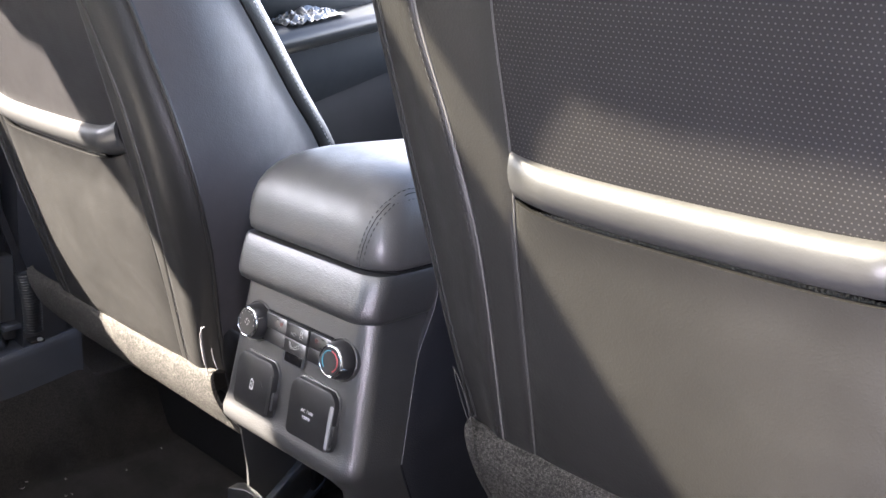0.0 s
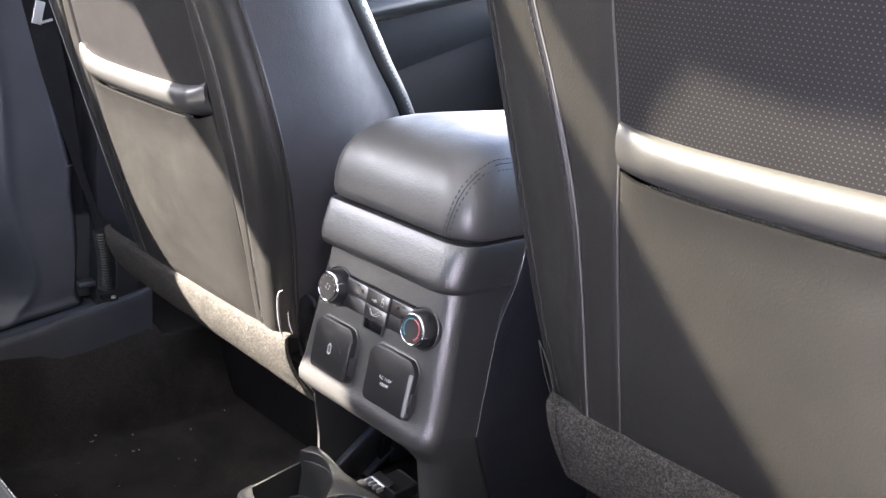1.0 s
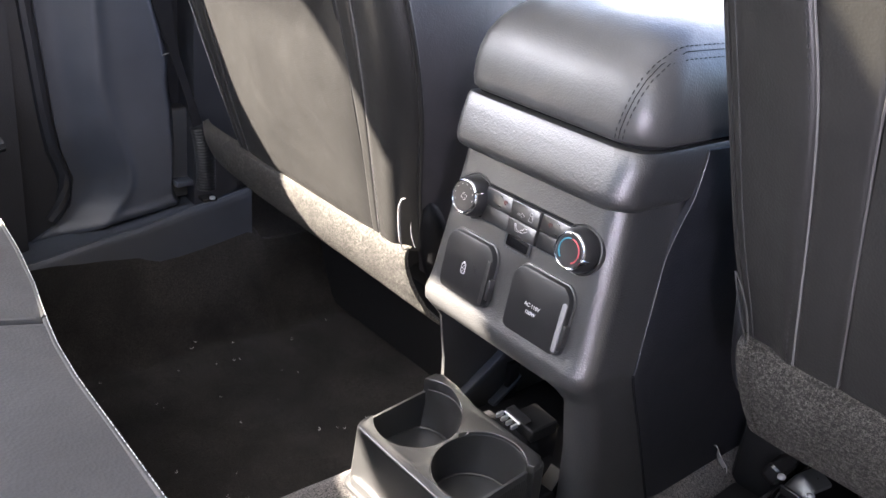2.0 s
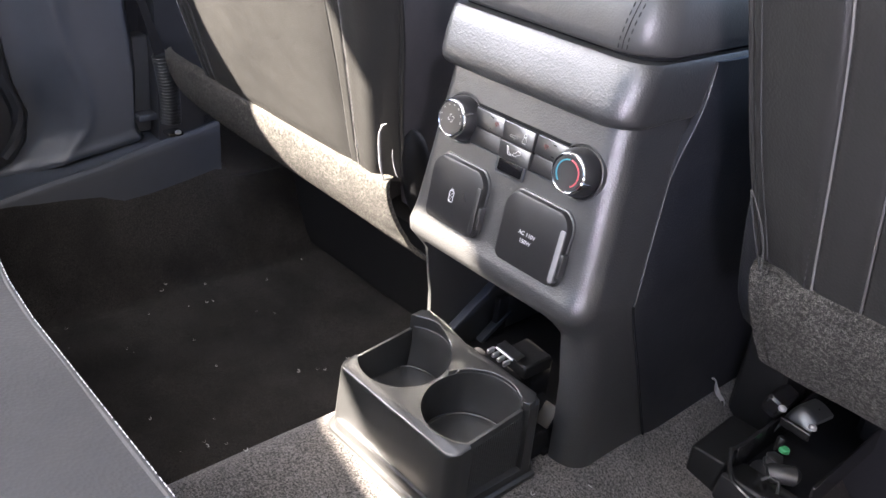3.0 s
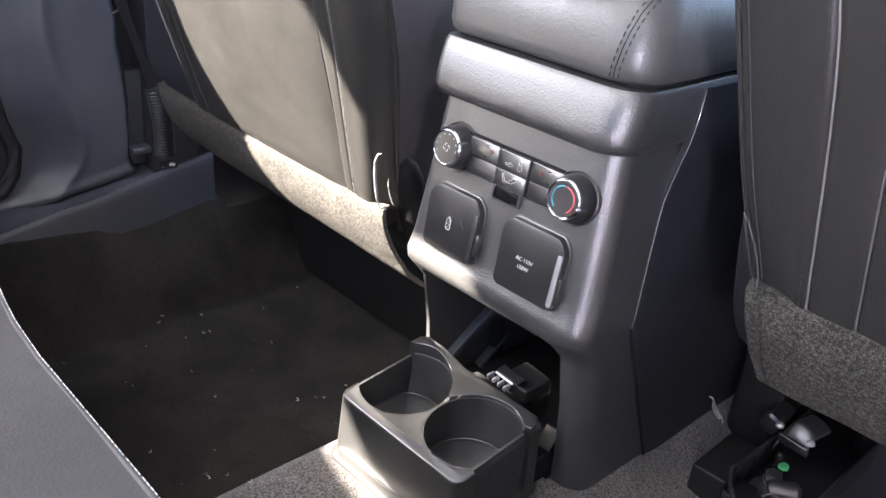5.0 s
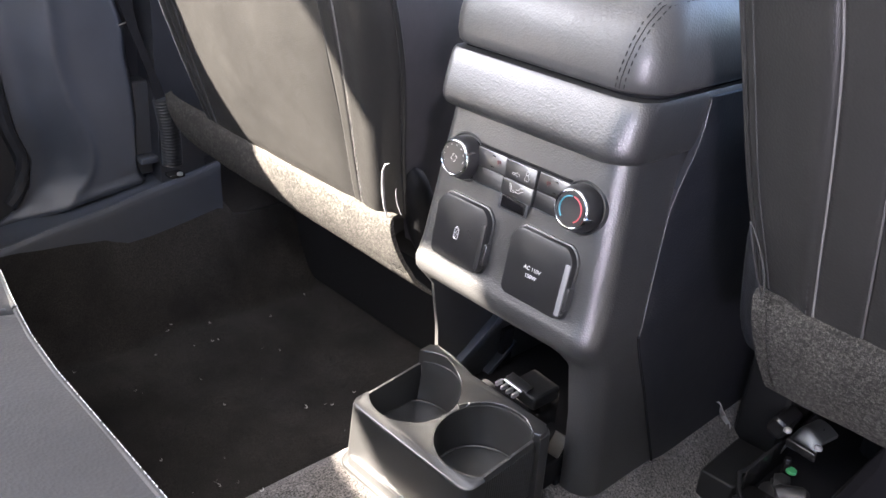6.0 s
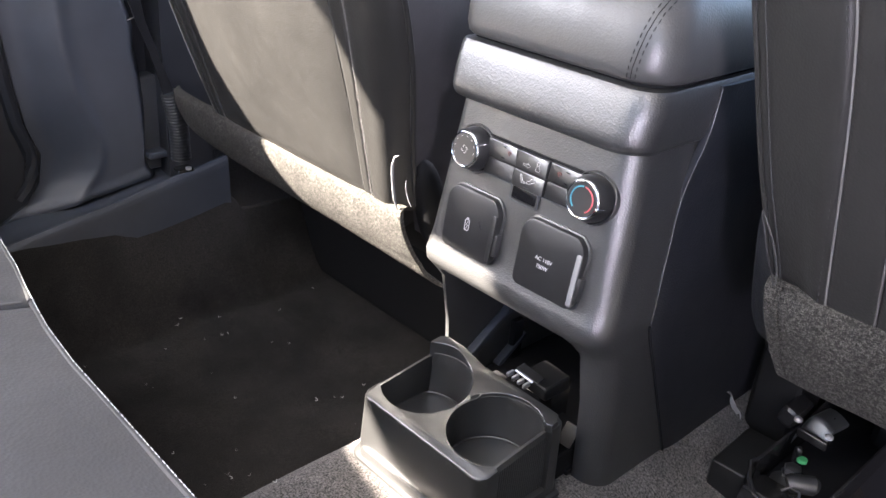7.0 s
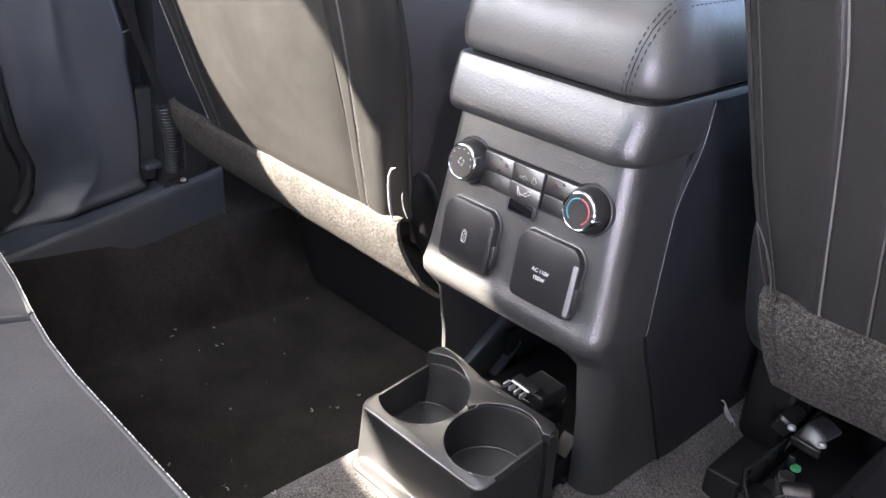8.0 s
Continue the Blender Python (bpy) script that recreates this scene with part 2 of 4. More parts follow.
def cut(bm, cutter, mat, name, op="DIFFERENCE"):
    """The solid bm less the solid cutter, as a mesh."""
    a, c = new("a", mesh_of("a", bm, mat)), new("c", mesh_of("c", cutter, mat))
    mod = a.modifiers.new("cut", "BOOLEAN")
    mod.object, mod.operation, mod.solver = c, op, "EXACT"
    bpy.context.view_layer.update()
    me = bpy.data.meshes.new_from_object(a.evaluated_get(bpy.context.evaluated_depsgraph_get()))
    me.name = name
    bpy.data.objects.remove(a)
    bpy.data.objects.remove(c)
    return me


def rounded(w0, w1, d0, d1, r, n=6):
    """A plan ring: x from w0 to w1, y from d0 to d1, corners of radius r (or four radii, from the first corner counter-clockwise)."""
    rs = r if isinstance(r, (list, tuple)) else (r,) * 4
    pts = []
    for (cx, sx), (cy, sy), a0, q in (((w0, 1), (d0, 1), 180, rs[0]), ((w1, -1), (d0, 1), 270, rs[1]), ((w1, -1), (d1, -1), 0, rs[2]), ((w0, 1), (d1, -1), 90, rs[3])):
        for k in range(n + 1):
            a = radians(a0 + 90 * k / n)
            pts.append((cx + sx * q + q * math.cos(a), cy + sy * q + q * math.sin(a)))
    return pts


def lerp(table, z):
    """Smooth reading of a table of (z, value)."""
    if z <= table[0][0]:
        return table[0][1]
    for (a, va), (b, vb) in zip(table, table[1:]):
        if z <= b:
            k = (z - a) / (b - a)
            return va + (vb - va) * k
    return table[-1][1]


def curve(table, z):
    """Rounded reading of a table of (z, value)."""
    if z <= table[0][0]:
        return table[0][1]
    if z >= table[-1][0]:
        return table[-1][1]
    i = next(k for k in range(len(table) - 1) if z <= table[k + 1][0])
    (a, va), (b, vb) = table[i], table[i + 1]
    p, q = table[max(i - 1, 0)], table[min(i + 2, len(table) - 1)]
    ma, mb = (vb - p[1]) / (b - p[0]) * (b - a), (q[1] - va) / (q[0] - a) * (b - a)
    k = (z - a) / (b - a)
    return va * (2 * k ** 3 - 3 * k ** 2 + 1) + ma * (k ** 3 - 2 * k ** 2 + k) + vb * (3 * k ** 2 - 2 * k ** 3) + mb * (k ** 3 - k ** 2)


def stitches(points, length=0.0035, gap=0.0016, r=0.0006, lift=(0, 0, 0)):
    """A row of short thread ends along a line of points, as one mesh."""
    pts = [Vector(p) + Vector(lift) for p in points]
    verts, faces = [], []
    carry = 0.0
    for p, q in zip(pts, pts[1:]):
        d = q - p
        n = d.length
        if n < 1e-7:
            continue
        d.normalize()
        s = carry
        side = d.cross(Vector((0.3, -0.8, 0.52))).normalized()
        other = d.cross(side)
        while s < n:
            e = min(s + length, n + length * 0.4)
            base = len(verts)
            for at, k in ((s, 0.35), (s + (e - s) * 0.25, 1.0), (s + (e - s) * 0.75, 1.0), (e, 0.35)):
                c = p + d * at
                for u, v in ((1, 0), (0, 1), (-1, 0), (0, -1)):
                    verts.append(c + (side * u + other * v) * r * k)
            for g in range(3):
                for h in range(4):
                    a0, a1 = base + g * 4 + h, base + g * 4 + (h + 1) % 4
                    faces.append((a0, a1, a1 + 4, a0 + 4))
            s += length + gap
        carry = s - n
    me = bpy.data.meshes.new("stitching")
    me.from_pydata([tuple(v) for v in verts], [], faces)
    bm = bmesh.new()
    bm.from_mesh(me)
    bpy.data.meshes.remove(me)
    return bm


# ---- floor, tunnel, body shell ----
def hump(x):
    """Height of the carpet across the car."""
    a = abs(x)
    if a < 0.075:
        z = 0.192
    elif a < 0.125:
        z = 0.192 - 0.045 * ((a - 0.075) / 0.05) ** 2
    elif a < 0.21:
        k = (a - 0.125) / 0.085
        z = 0.147 * (1 - k) ** 1.3
    else:
        z = 0.0
    if 0.0 < x < 0.26:
        z = lerp([(0.0, 0.192), (0.105, 0.192), (0.125, 0.184), (0.15, 0.166), (0.2, 0.155), (0.26, 0.10)], x)
    if a > 0.66:
        z = 0.145 * min(1.0, (a - 0.66) / 0.085) ** 1.6
    return z


CARPET_EDGE = [(-0.9, 0.155), (-0.18, 0.158), (-0.10, 0.156), (-0.042, 0.150), (-0.015, 0.137), (0.03, 0.140), (0.09, 0.150), (0.156, 0.163), (0.18, 0.13), (0.3, 0.13)]


def floor_point(s, t):
    y = -0.95 + 2.05 * t
    x = -0.752 + 1.504 * s
    z = hump(x) + 0.004 * noise.noise((x * 9, y * 9, 0.3))
    if x < -0.66:
        z = lerp(CARPET_EDGE, y) * min(1.0, (-0.66 - x) / 0.08) ** 1.5
    if 0.1 < x < 0.4 and hump(x) < 0.19:
        z = max(z, 0.105 * min(1, max(0, (y - 0.0) / 0.08)))
    return (x, y, z)


floor = part("floor", sheet(floor_point, 160, 120, 0.02, (0, 0, -1)), CARPET)
tagged(floor, "black cut-pile carpet over the footwell and transmission tunnel", "carpet", kind="structure")

tunnel_mat = part("tunnel_carpet", sheet(lambda s, t: (-0.118 + 0.338 * s, -0.9 + 1.6 * t, hump(-0.118 + 0.338 * s) + 0.006 + 0.003 * noise.noise((s * 3, t * 14, 2.0))), 30, 80, 0.01, (0, 0, -1)), TUNNEL_CARPET)
tagged(tunnel_mat, "speckled grey carpet over the raised centre tunnel", "carpet", kind="structure")

# unseen ground, made pale to bounce light into the cabin
ground = part("ground", sheet(lambda s, t: (-400 + 800 * s, -400 + 800 * t, -0.42), 2, 2), PALE_GROUND, smooth=False)
tagged(ground, "unseen pale ground that bounces light into the cabin", "ground", kind="structure")


def panel_with_hole(outer, hole, to3, thick, away):
    """A flat panel with one hole, given thickness along away."""
    bm = bmesh.new()
    edges = []
    for ring in (outer, *(hole if isinstance(hole[0], list) else [hole])):
        vs = [bm.verts.new(to3(*p)) for p in ring]
        edges += [bm.edges.new((a, c)) for a, c in zip(vs, vs[1:] + vs[:1])]
    bmesh.ops.triangle_fill(bm, use_beauty=True, use_dissolve=False, edges=edges)
    grown = bmesh.ops.extrude_face_region(bm, geom=bm.faces[:])
    bmesh.ops.translate(bm, vec=Vector(away) * thick, verts=[v for v in grown["geom"] if isinstance(v, bmesh.types.BMVert)])
    return bm


# rear left door; its opening, in (y, z), is shaped to cast sun patches
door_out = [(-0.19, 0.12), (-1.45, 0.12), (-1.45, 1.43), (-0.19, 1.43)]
sun_cutout = [(-0.300, 0.800), (-0.310, 0.788), (-0.330, 0.785), (-1.25, 0.785), (-1.25, 1.00), (-0.93, 1.00), (-0.905, 1.032), (-0.985, 1.104), (-1.050, 1.162), (-1.10, 1.205), (-1.16, 1.250), (-1.13, 1.250), (-1.048, 1.190), (-1.01, 1.181), (-0.98, 1.175), (-0.955, 1.160), (-0.905, 1.165), (-0.850, 1.165), (-0.826, 1.185), (-0.820, 1.212), (-0.835, 1.222), (-0.885, 1.268), (-0.985, 1.370), (-0.985, 1.394), (-0.87, 1.282), (-0.82, 1.234), (-0.80, 1.224), (-0.79, 1.225), (-0.735, 1.230), (-0.68, 1.255), (-0.63, 1.262), (-0.60, 1.290), (-0.54, 1.236), (-0.40, 1.19), (-0.295, 1.15)]
door_left = part("door_1", panel_with_hole(door_out, sun_cutout, lambda y, z: (-0.80, y, z), 0.012, (-1, 0, 0)), PLASTIC_DARK, smooth=False)
tagged(door_left, "dark plastic rear door panel, opening shaped to cast the sun patches", "car door", kind="structure")
# front left door
fdoor_out = [(0.06, 0.12), (0.06, 1.25), (0.5, 1.25), (1.25, 1.0), (1.3, 0.6), (1.3, 0.12)]
fdoor_in = [(0.16, 0.86), (0.16, 1.2), (0.5, 1.2), (1.0, 0.98), (1.05, 0.86), (0.6, 0.86)]
front_door = part("door_2", panel_with_hole(fdoor_out, fdoor_in, lambda y, z: (-0.76, y, z), 0.09, (-1, 0, 0)), PLASTIC_DARK, smooth=False)
tagged(front_door, "dark plastic front door trim with a window aperture", "car door", kind="structure")
roof_out = [(-0.84, -1.62), (0.78, -1.62), (0.78, 0.50), (-0.84, 0.50)]
# unseen roof; this outline is shaped to cast the passenger seat's sun patch
sun_opening = [(-0.318, -1.448), (0.624, -1.448), (0.624, -0.668), (-0.101, -0.666), (-0.161, -0.658), (-0.216, -0.680), (-0.256, -0.708), (-0.261, -0.408), (-0.318, -0.368)]
# invented second opening, there to give the roof lamp a place
lamp_opening = [(-0.33, -0.31), (0.35, -0.31), (0.35, 0.15), (-0.33, 0.15)]
roof = part("ceiling", panel_with_hole(roof_out, [sun_opening, lamp_opening], lambda x, y: (x, y, 1.40), 0.02, (0, 0, 1)), HEADLINER, smooth=False)
tagged(roof, "unseen pale headliner, rear opening cut to cast the sun patches", "ceiling", kind="structure")
roof_glass = part("window_1", block((1.0, 1.16, 0.004), (0.14, -0.92, 1.424)), TINTED, smooth=False)
tagged(roof_glass, "unseen tinted roof pane that dims the passenger seat sun patch", "window", kind="structure")
roof_glass = part("window_2", block((0.74, 0.53, 0.004), (0.01, -0.075, 1.424)), TINTED, smooth=False)
tagged(roof_glass, "unseen tinted pane over the roof opening added for a lamp", "window", kind="structure")
# right front door, tailgate wall and dashboard wall close the cabin, out of view
# window opening kept small so the console's right side stays dark
rdoor = part("door_3", panel_with_hole(fdoor_out, [(0.62, 0.90), (0.62, 1.14), (0.74, 1.09), (0.94, 0.98), (0.96, 0.90)], lambda y, z: (0.76, y, z), 0.09, (1, 0, 0)), PLASTIC_GREY, smooth=False)
tagged(rdoor, "unseen grey plastic front door trim, window cut small to limit light", "car door", kind="structure")
tail = part("wall_rear", panel_with_hole([(-0.85, 0), (0.85, 0), (0.85, 1.43), (-0.85, 1.43)], [(-0.64, 0.94), (0.54, 0.94), (0.54, 1.24), (-0.64, 1.24)], lambda x, z: (x, -1.60, z), 0.05, (0, -1, 0)), BODY, smooth=False)
tagged(tail, "dark tailgate trim with a rear window aperture", "wall", kind="structure")
# window opening narrowed to keep light off the lid's side
door_right = part("door_4", panel_with_hole([(0.05, 0.12), (-1.58, 0.12), (-1.58, 1.43), (0.05, 1.43)], [(-0.60, 0.80), (-1.30, 0.80), (-1.30, 1.24), (-0.70, 1.26)], lambda y, z: (0.86, y, z), 0.02, (1, 0, 0)), PLASTIC_DARK, smooth=False)
tagged(door_right, "unseen dark plastic rear door panel, window narrowed to limit light", "car door", kind="structure")
dash = part("wall_front", block((1.5, 0.35, 0.62), (0, 1.28, 0.45), 0.06), PLASTIC_DARK)
tagged(dash, "dark moulded dashboard across the front of the cabin", "dashboard", kind="structure")


# ---- centre console ----
CONSOLE_W = [(0.19, 0.108), (0.28, 0.106), (0.345, 0.105), (0.364, 0.106), (0.378, 0.107), (0.395, 0.106), (0.45, 0.102), (0.52, 0.097), (0.545, 0.096)]
CONSOLE_Y = [(0.19, 0.034), (0.28, 0.028), (0.345, 0.014), (0.358, 0.003), (0.370, -0.0075), (0.380, -0.0085), (0.392, -0.004), (0.40, -0.0015), (0.46, 0.0075), (0.53, 0.018), (0.545, 0.020)]
FACE = Matrix(((1, 0, 0, 0), (0, 0.148, -0.989, 0.0075), (0, 0.989, 0.148, 0.46), (0, 0, 0, 1)))   # x, up the face, out of it

console = thing("centre_console", "black grained plastic car centre console with a padded lid", "console")


def ring_at(z, w, y0, y1=0.62, r=0.024, left=0.011):
    """A plan ring of the console; its corner on the driver side is tighter."""
    return [(x, y, z) for x, y in rounded(-w, w, y0, y1, (left, r, 0.01, 0.01), 8)]


zs = [0.185, 0.21, 0.25, 0.29, 0.33, 0.345, 0.352, 0.358, 0.364, 0.370, 0.375, 0.380, 0.386, 0.392, 0.40, 0.42, 0.45, 0.48, 0.51, 0.53, 0.545]
body_bm = loft([ring_at(z, lerp(CONSOLE_W, z), lerp(CONSOLE_Y, z)) for z in zs])
bay = loft([[(x, y, z) for x, y in rounded(-0.095 + k, 0.077 - k, -0.08, 0.26, 0.008)] for z, k in ((0.17, 0.0), (0.342, 0.0), (0.357, 0.004), (0.361, 0.012))])
body = part("body", cut(body_bm, bay, PLASTIC, "body"), PLASTIC, console, sharp=40)

collar = [(0.5290, 0.088, 0.026), (0.5294, 0.0960, 0.0150), (0.5306, 0.0990, 0.0102), (0.5328, 0.1008, 0.0074), (0.5360, 0.1018, 0.0056), (0.5405, 0.1024, 0.0049), (0.546, 0.1028, 0.0055), (0.555, 0.1032, 0.0075), (0.566, 0.1036, 0.0108), (0.577, 0.1033, 0.0140), (0.580, 0.1022, 0.0160), (0.581, 0.095, 0.024)]
part("collar", loft([ring_at(z, w, y, 0.60, 0.027) for z, w, y in collar]), PLASTIC, console, "plain grained plastic band under the lid")
part("seam_gap", loft([ring_at(z, 0.098, 0.025, 0.58, 0.026) for z in (0.579, 0.586)]), GAP_SHADE, console)

LID = [(0.5835, 0.097, 0.026), (0.5840, 0.1015, 0.0195), (0.587, 0.1035, 0.0165), (0.595, 0.1045, 0.0150), (0.608, 0.1045, 0.0155), (0.622, 0.1030, 0.0175), (0.635, 0.1000, 0.0215), (0.647, 0.0950, 0.0280), (0.657, 0.0885, 0.0370), (0.665, 0.0810, 0.0490),
       (0.671, 0.0720, 0.0640), (0.6755, 0.0620, 0.0820), (0.679, 0.0490, 0.1050), (0.6815, 0.0330, 0.135), (0.6825, 0.0150, 0.165)]
lid = part("lid", loft([ring_at(z, w, y, 0.56 - 0.2 * (y - 0.015), min(0.036, w * 0.6), min(0.018, w * 0.6)) for z, w, y in LID]), LID_LEATHER, console, "padded black leatherette armrest lid with stitched edge", sharp=60)


def lid_seam(dx, side):
    """Runs up the rear end of the lid near its corner, then forward along the shoulder."""
    pts = []
    for z, w, y in LID[2:9]:
        x = 0.073 + dx + (z - 0.585) * 0.16
        if x > w - 0.003:
            continue
        inset = max(0.0, x - (w - 0.036)) / 0.036
        pts.append((side * x, y + 0.036 * (1 - math.sqrt(max(0.0, 1 - min(inset, 1.0) ** 2))), z))
    for y in (v for v in (0.066, 0.085, 0.11, 0.15, 0.2, 0.28, 0.36) if v > pts[-1][1] + 0.004):
        x = 0.0860 + dx
        z = lerp([(-b, a) for a, b, c in LID], -x)
        pts.append((side * x, y, z))
    return pts


for side in (1,):
    for dx in (0.0, 0.0065):
        part("stitching", stitches(lid_seam(dx, side), 0.0042, 0.0020, 0.00055, (0, -0.0003, 0.0002)), THREAD_DARK, lid)
    mid = lid_seam(0.003, side)
    part("seam", tube(mid, 0.00035, 5), GAP_SHADE, lid)

# side covers ahead of a parting line
PARTING = [(0.19, 0.1435), (0.30, 0.098), (0.367, 0.0675), (0.378, 0.0675), (0.40, 0.0705), (0.46, 0.081), (0.50, 0.0885), (0.515, 0.0930), (0.528, 0.0975), (0.54, 0.1008), (0.555, 0.1035), (0.5686, 0.105), (0.575, 0.1055)]
for side in (1, -1):
    def cover(s, t, side=side):
        z = 0.19 + 0.386 * t
        y0 = lerp(PARTING, z)
        w = max(lerp(CONSOLE_W, z), lerp([(0.479, 0.0), (0.480, 0.0998), (0.53, 0.1042)], z)) + 0.0008
        edge = 0.0022 * min(1.0, s * 40)
        return (side * (w + edge), y0 + (0.60 - y0) * s, z)
    part("side_cover", sheet(cover, 48, 40, 0.006, (-side, 0, 0)), PLASTIC_DARK, console, "dark plastic side cover with a narrow parting line")
    # thin pale tube painting the highlight along the parting line
    part("parting_glint", tube([(side * (max(lerp(CONSOLE_W, z), lerp([(0.479, 0.0), (0.480, 0.0998), (0.53, 0.1042)], z)) + 0.0016), lerp(PARTING, z) - 0.0004, z) for z in np.linspace(0.370, 0.574, 30)], 0.00034, 6), STRIP, console)
    part("parting_gap", tube([(side * (lerp(CONSOLE_W, z) + 0.0012), lerp(PARTING, z) - 0.0008, z) for z in np.linspace(0.192, 0.368, 14)], 0.0012, 6), GAP_SHADE, console)


def on_face(x, h, out=0.0):
    return FACE @ Vector((x, h, out))


def face_slab(ring, low, high, bevel=0.0012):
    """A slab standing on the console's face: its outline as (x, h), softened edge."""
    cx = sum(p[0] for p in ring) / len(ring)
    ch = sum(p[1] for p in ring) / len(ring)

    def shrunk(k):
        out = []
        for x, h in ring:
            d = math.hypot(x - cx, h - ch)
            f = (d - k) / d
            out.append((cx + (x - cx) * f, ch + (h - ch) * f))
        return out
    layers = [(ring, low), (ring, high - bevel), (shrunk(bevel * 0.35), high - bevel * 0.35), (shrunk(bevel * 1.2), high)]
    return loft([[on_face(x, h, o) for x, h in r] for r, o in layers])


def outlet(cx, label, w=0.064, low=-0.066, high=-0.011):
    """Flip cover with a bowed top; its hinge side is bevelled."""
    ring = []
    base = rounded(-w / 2, w / 2, low, high, (0.007, 0.007, 0.0105, 0.0105), 6)
    for x, h in base:
        k = (h - low) / (high - low)
        bow = 0.0085 * (1 - (2 * x / w) ** 2) * k
        ring.append((cx + x * (0.965 + 0.035 * k), h + bow))
    c = part("socket_cover", face_slab(ring, -0.002, 0.0085, 0.0016), COVER, console, label)
    rim = [(cx + (x - cx) * 1.045, -0.038 + (h + 0.038) * 1.05) for x, h in ring]
    part("socket_rim", face_slab(rim, -0.003, 0.0022, 0.0009), PLASTIC, c)
    # hinge strip on the far side of the cover
    strip = rounded(cx + w / 2 - 0.0062, cx + w / 2 - 0.0012, low + 0.004, high - 0.008, 0.0015, 3)
    part("hinge_strip", face_slab(strip, 0.004, 0.0094, 0.0006), STRIP if cx > 0 else COVER, c, "glossy hinge strip" if cx > 0 else "")
    part("hinge_notch", face_slab(rounded(cx + w / 2 - 0.004, cx + w / 2 + 0.0022, low + 0.010, low + 0.030, 0.001, 2), 0.001, 0.0075, 0.0005), PLASTIC_SOFT, c)
    return c


usb_cover = outlet(-0.0495, "closed black flip cover with a battery symbol")
ac_cover = outlet(0.0425, "closed black flip cover lettered AC 110V 150W", 0.068, -0.067, -0.0095)


def printed(text, x, h, size, out, parent, tilt=0.0):
    cu = bpy.data.curves.new("lettering", "FONT")
    cu.body, cu.size, cu.align_x, cu.align_y, cu.extrude, cu.offset = text, size, "CENTER", "CENTER", 0.00012, 0.00003
    tmp = new("tmp", cu)
    bpy.context.view_layer.update()
    me = bpy.data.meshes.new_from_object(tmp.evaluated_get(bpy.context.evaluated_depsgraph_get()))
    bpy.data.objects.remove(tmp)
    me.name = "lettering"
    me.transform(FACE @ pose(x, h, out, 0, 0, tilt))
    me.materials.clear()
    me.materials.append(PRINT)
    ob = new("lettering", me)
    ob.parent = parent
    return ob


printed("AC 110V", 0.0390, -0.0360, 0.0049, 0.0088, ac_cover)
printed("150W", 0.0388, -0.0427, 0.0049, 0.0088, ac_cover)


def mark(name, path, r, out, parent, mat, closed=False):
    pts = [on_face(x, h, out) for x, h in path]
    if closed:
        pts.append(pts[0])
    return part(name, tube(pts, r, 5), mat, parent)


def arc(cx, ch, r, a0, a1, n=16):
    return [(cx + r * math.cos(radians(a0 + (a1 - a0) * k / n)), ch + r * math.sin(radians(a0 + (a1 - a0) * k / n))) for k in range(n + 1)]


# battery symbol
bx, bh = -0.0518, -0.0380
mark("battery_symbol", rounded(bx - 0.0024, bx + 0.0024, bh - 0.0055, bh + 0.0045, 0.001, 2), 0.00042, 0.0086, usb_cover, PRINT, True)
mark("battery_symbol", [(bx - 0.001, bh + 0.0058), (bx + 0.001, bh + 0.0058)], 0.0005, 0.0086, usb_cover, PRINT)
mark("battery_symbol", [(bx + 0.0009, bh + 0.003), (bx - 0.0010, bh - 0.0006), (bx + 0.0010, bh - 0.0006), (bx - 0.0009, bh - 0.0042)], 0.00042, 0.0086, usb_cover, PRINT)
mark("scuff", [(bx + 0.013, bh + 0.008), (bx + 0.018, bh + 0.001)], 0.0005, 0.0083, usb_cover, GLOSS)

# climate strip between the knobs
part("control_recess", face_slab(rounded(-0.062, 0.062, 0.0115, 0.0460, 0.003, 4), -0.004, 0.0012, 0.0006), GAP_SHADE, console)


def key(x0, x1, h0, h1, high, mat=PLASTIC_SOFT, label=""):
    return part("button", face_slab(rounded(x0, x1, h0, h1, 0.0010, 3), 0.0, high, 0.0007), mat, console, label)


top_l, low_l = key(-0.0500, -0.0155, 0.0280, 0.0440, 0.0046), key(-0.0500, -0.0155, 0.0129, 0.0275, 0.0040, COVER)
top_r, low_r = key(0.0207, 0.0540, 0.0280, 0.0440, 0.0046), key(0.0207, 0.0540, 0.0129, 0.0275, 0.0040, COVER)
top_c, low_c = key(-0.0145, 0.0198, 0.0280, 0.0440, 0.0062), key(-0.0145, 0.0198, 0.0130, 0.0275, 0.0060)
part("display_bezel", face_slab(rounded(-0.0162, 0.0146, -0.0008, 0.0122, 0.0022, 4), -0.002, 0.0022, 0.0006), PLASTIC_SOFT, console)
part("display_window", face_slab(rounded(-0.0142, 0.0126, 0.0014, 0.0116, 0.0014, 4), -0.002, 0.0025, 0.0002), GLOSS, console, "small gloss black sensor window")
edge_line = [(-0.050, 0.0118), (-0.0172, 0.0118), (-0.0166, 0.0112)] + [(x, h) for x, h in rounded(-0.0166, 0.0148, -0.0011, 0.02, 0.0026, 4) if h < 0.0112] + [(0.0148, 0.0112), (0.0154, 0.0118), (0.050, 0.0118)]
mark("display_frame", edge_line, 0.00055, 0.0018, console, PLASTIC_GREY)
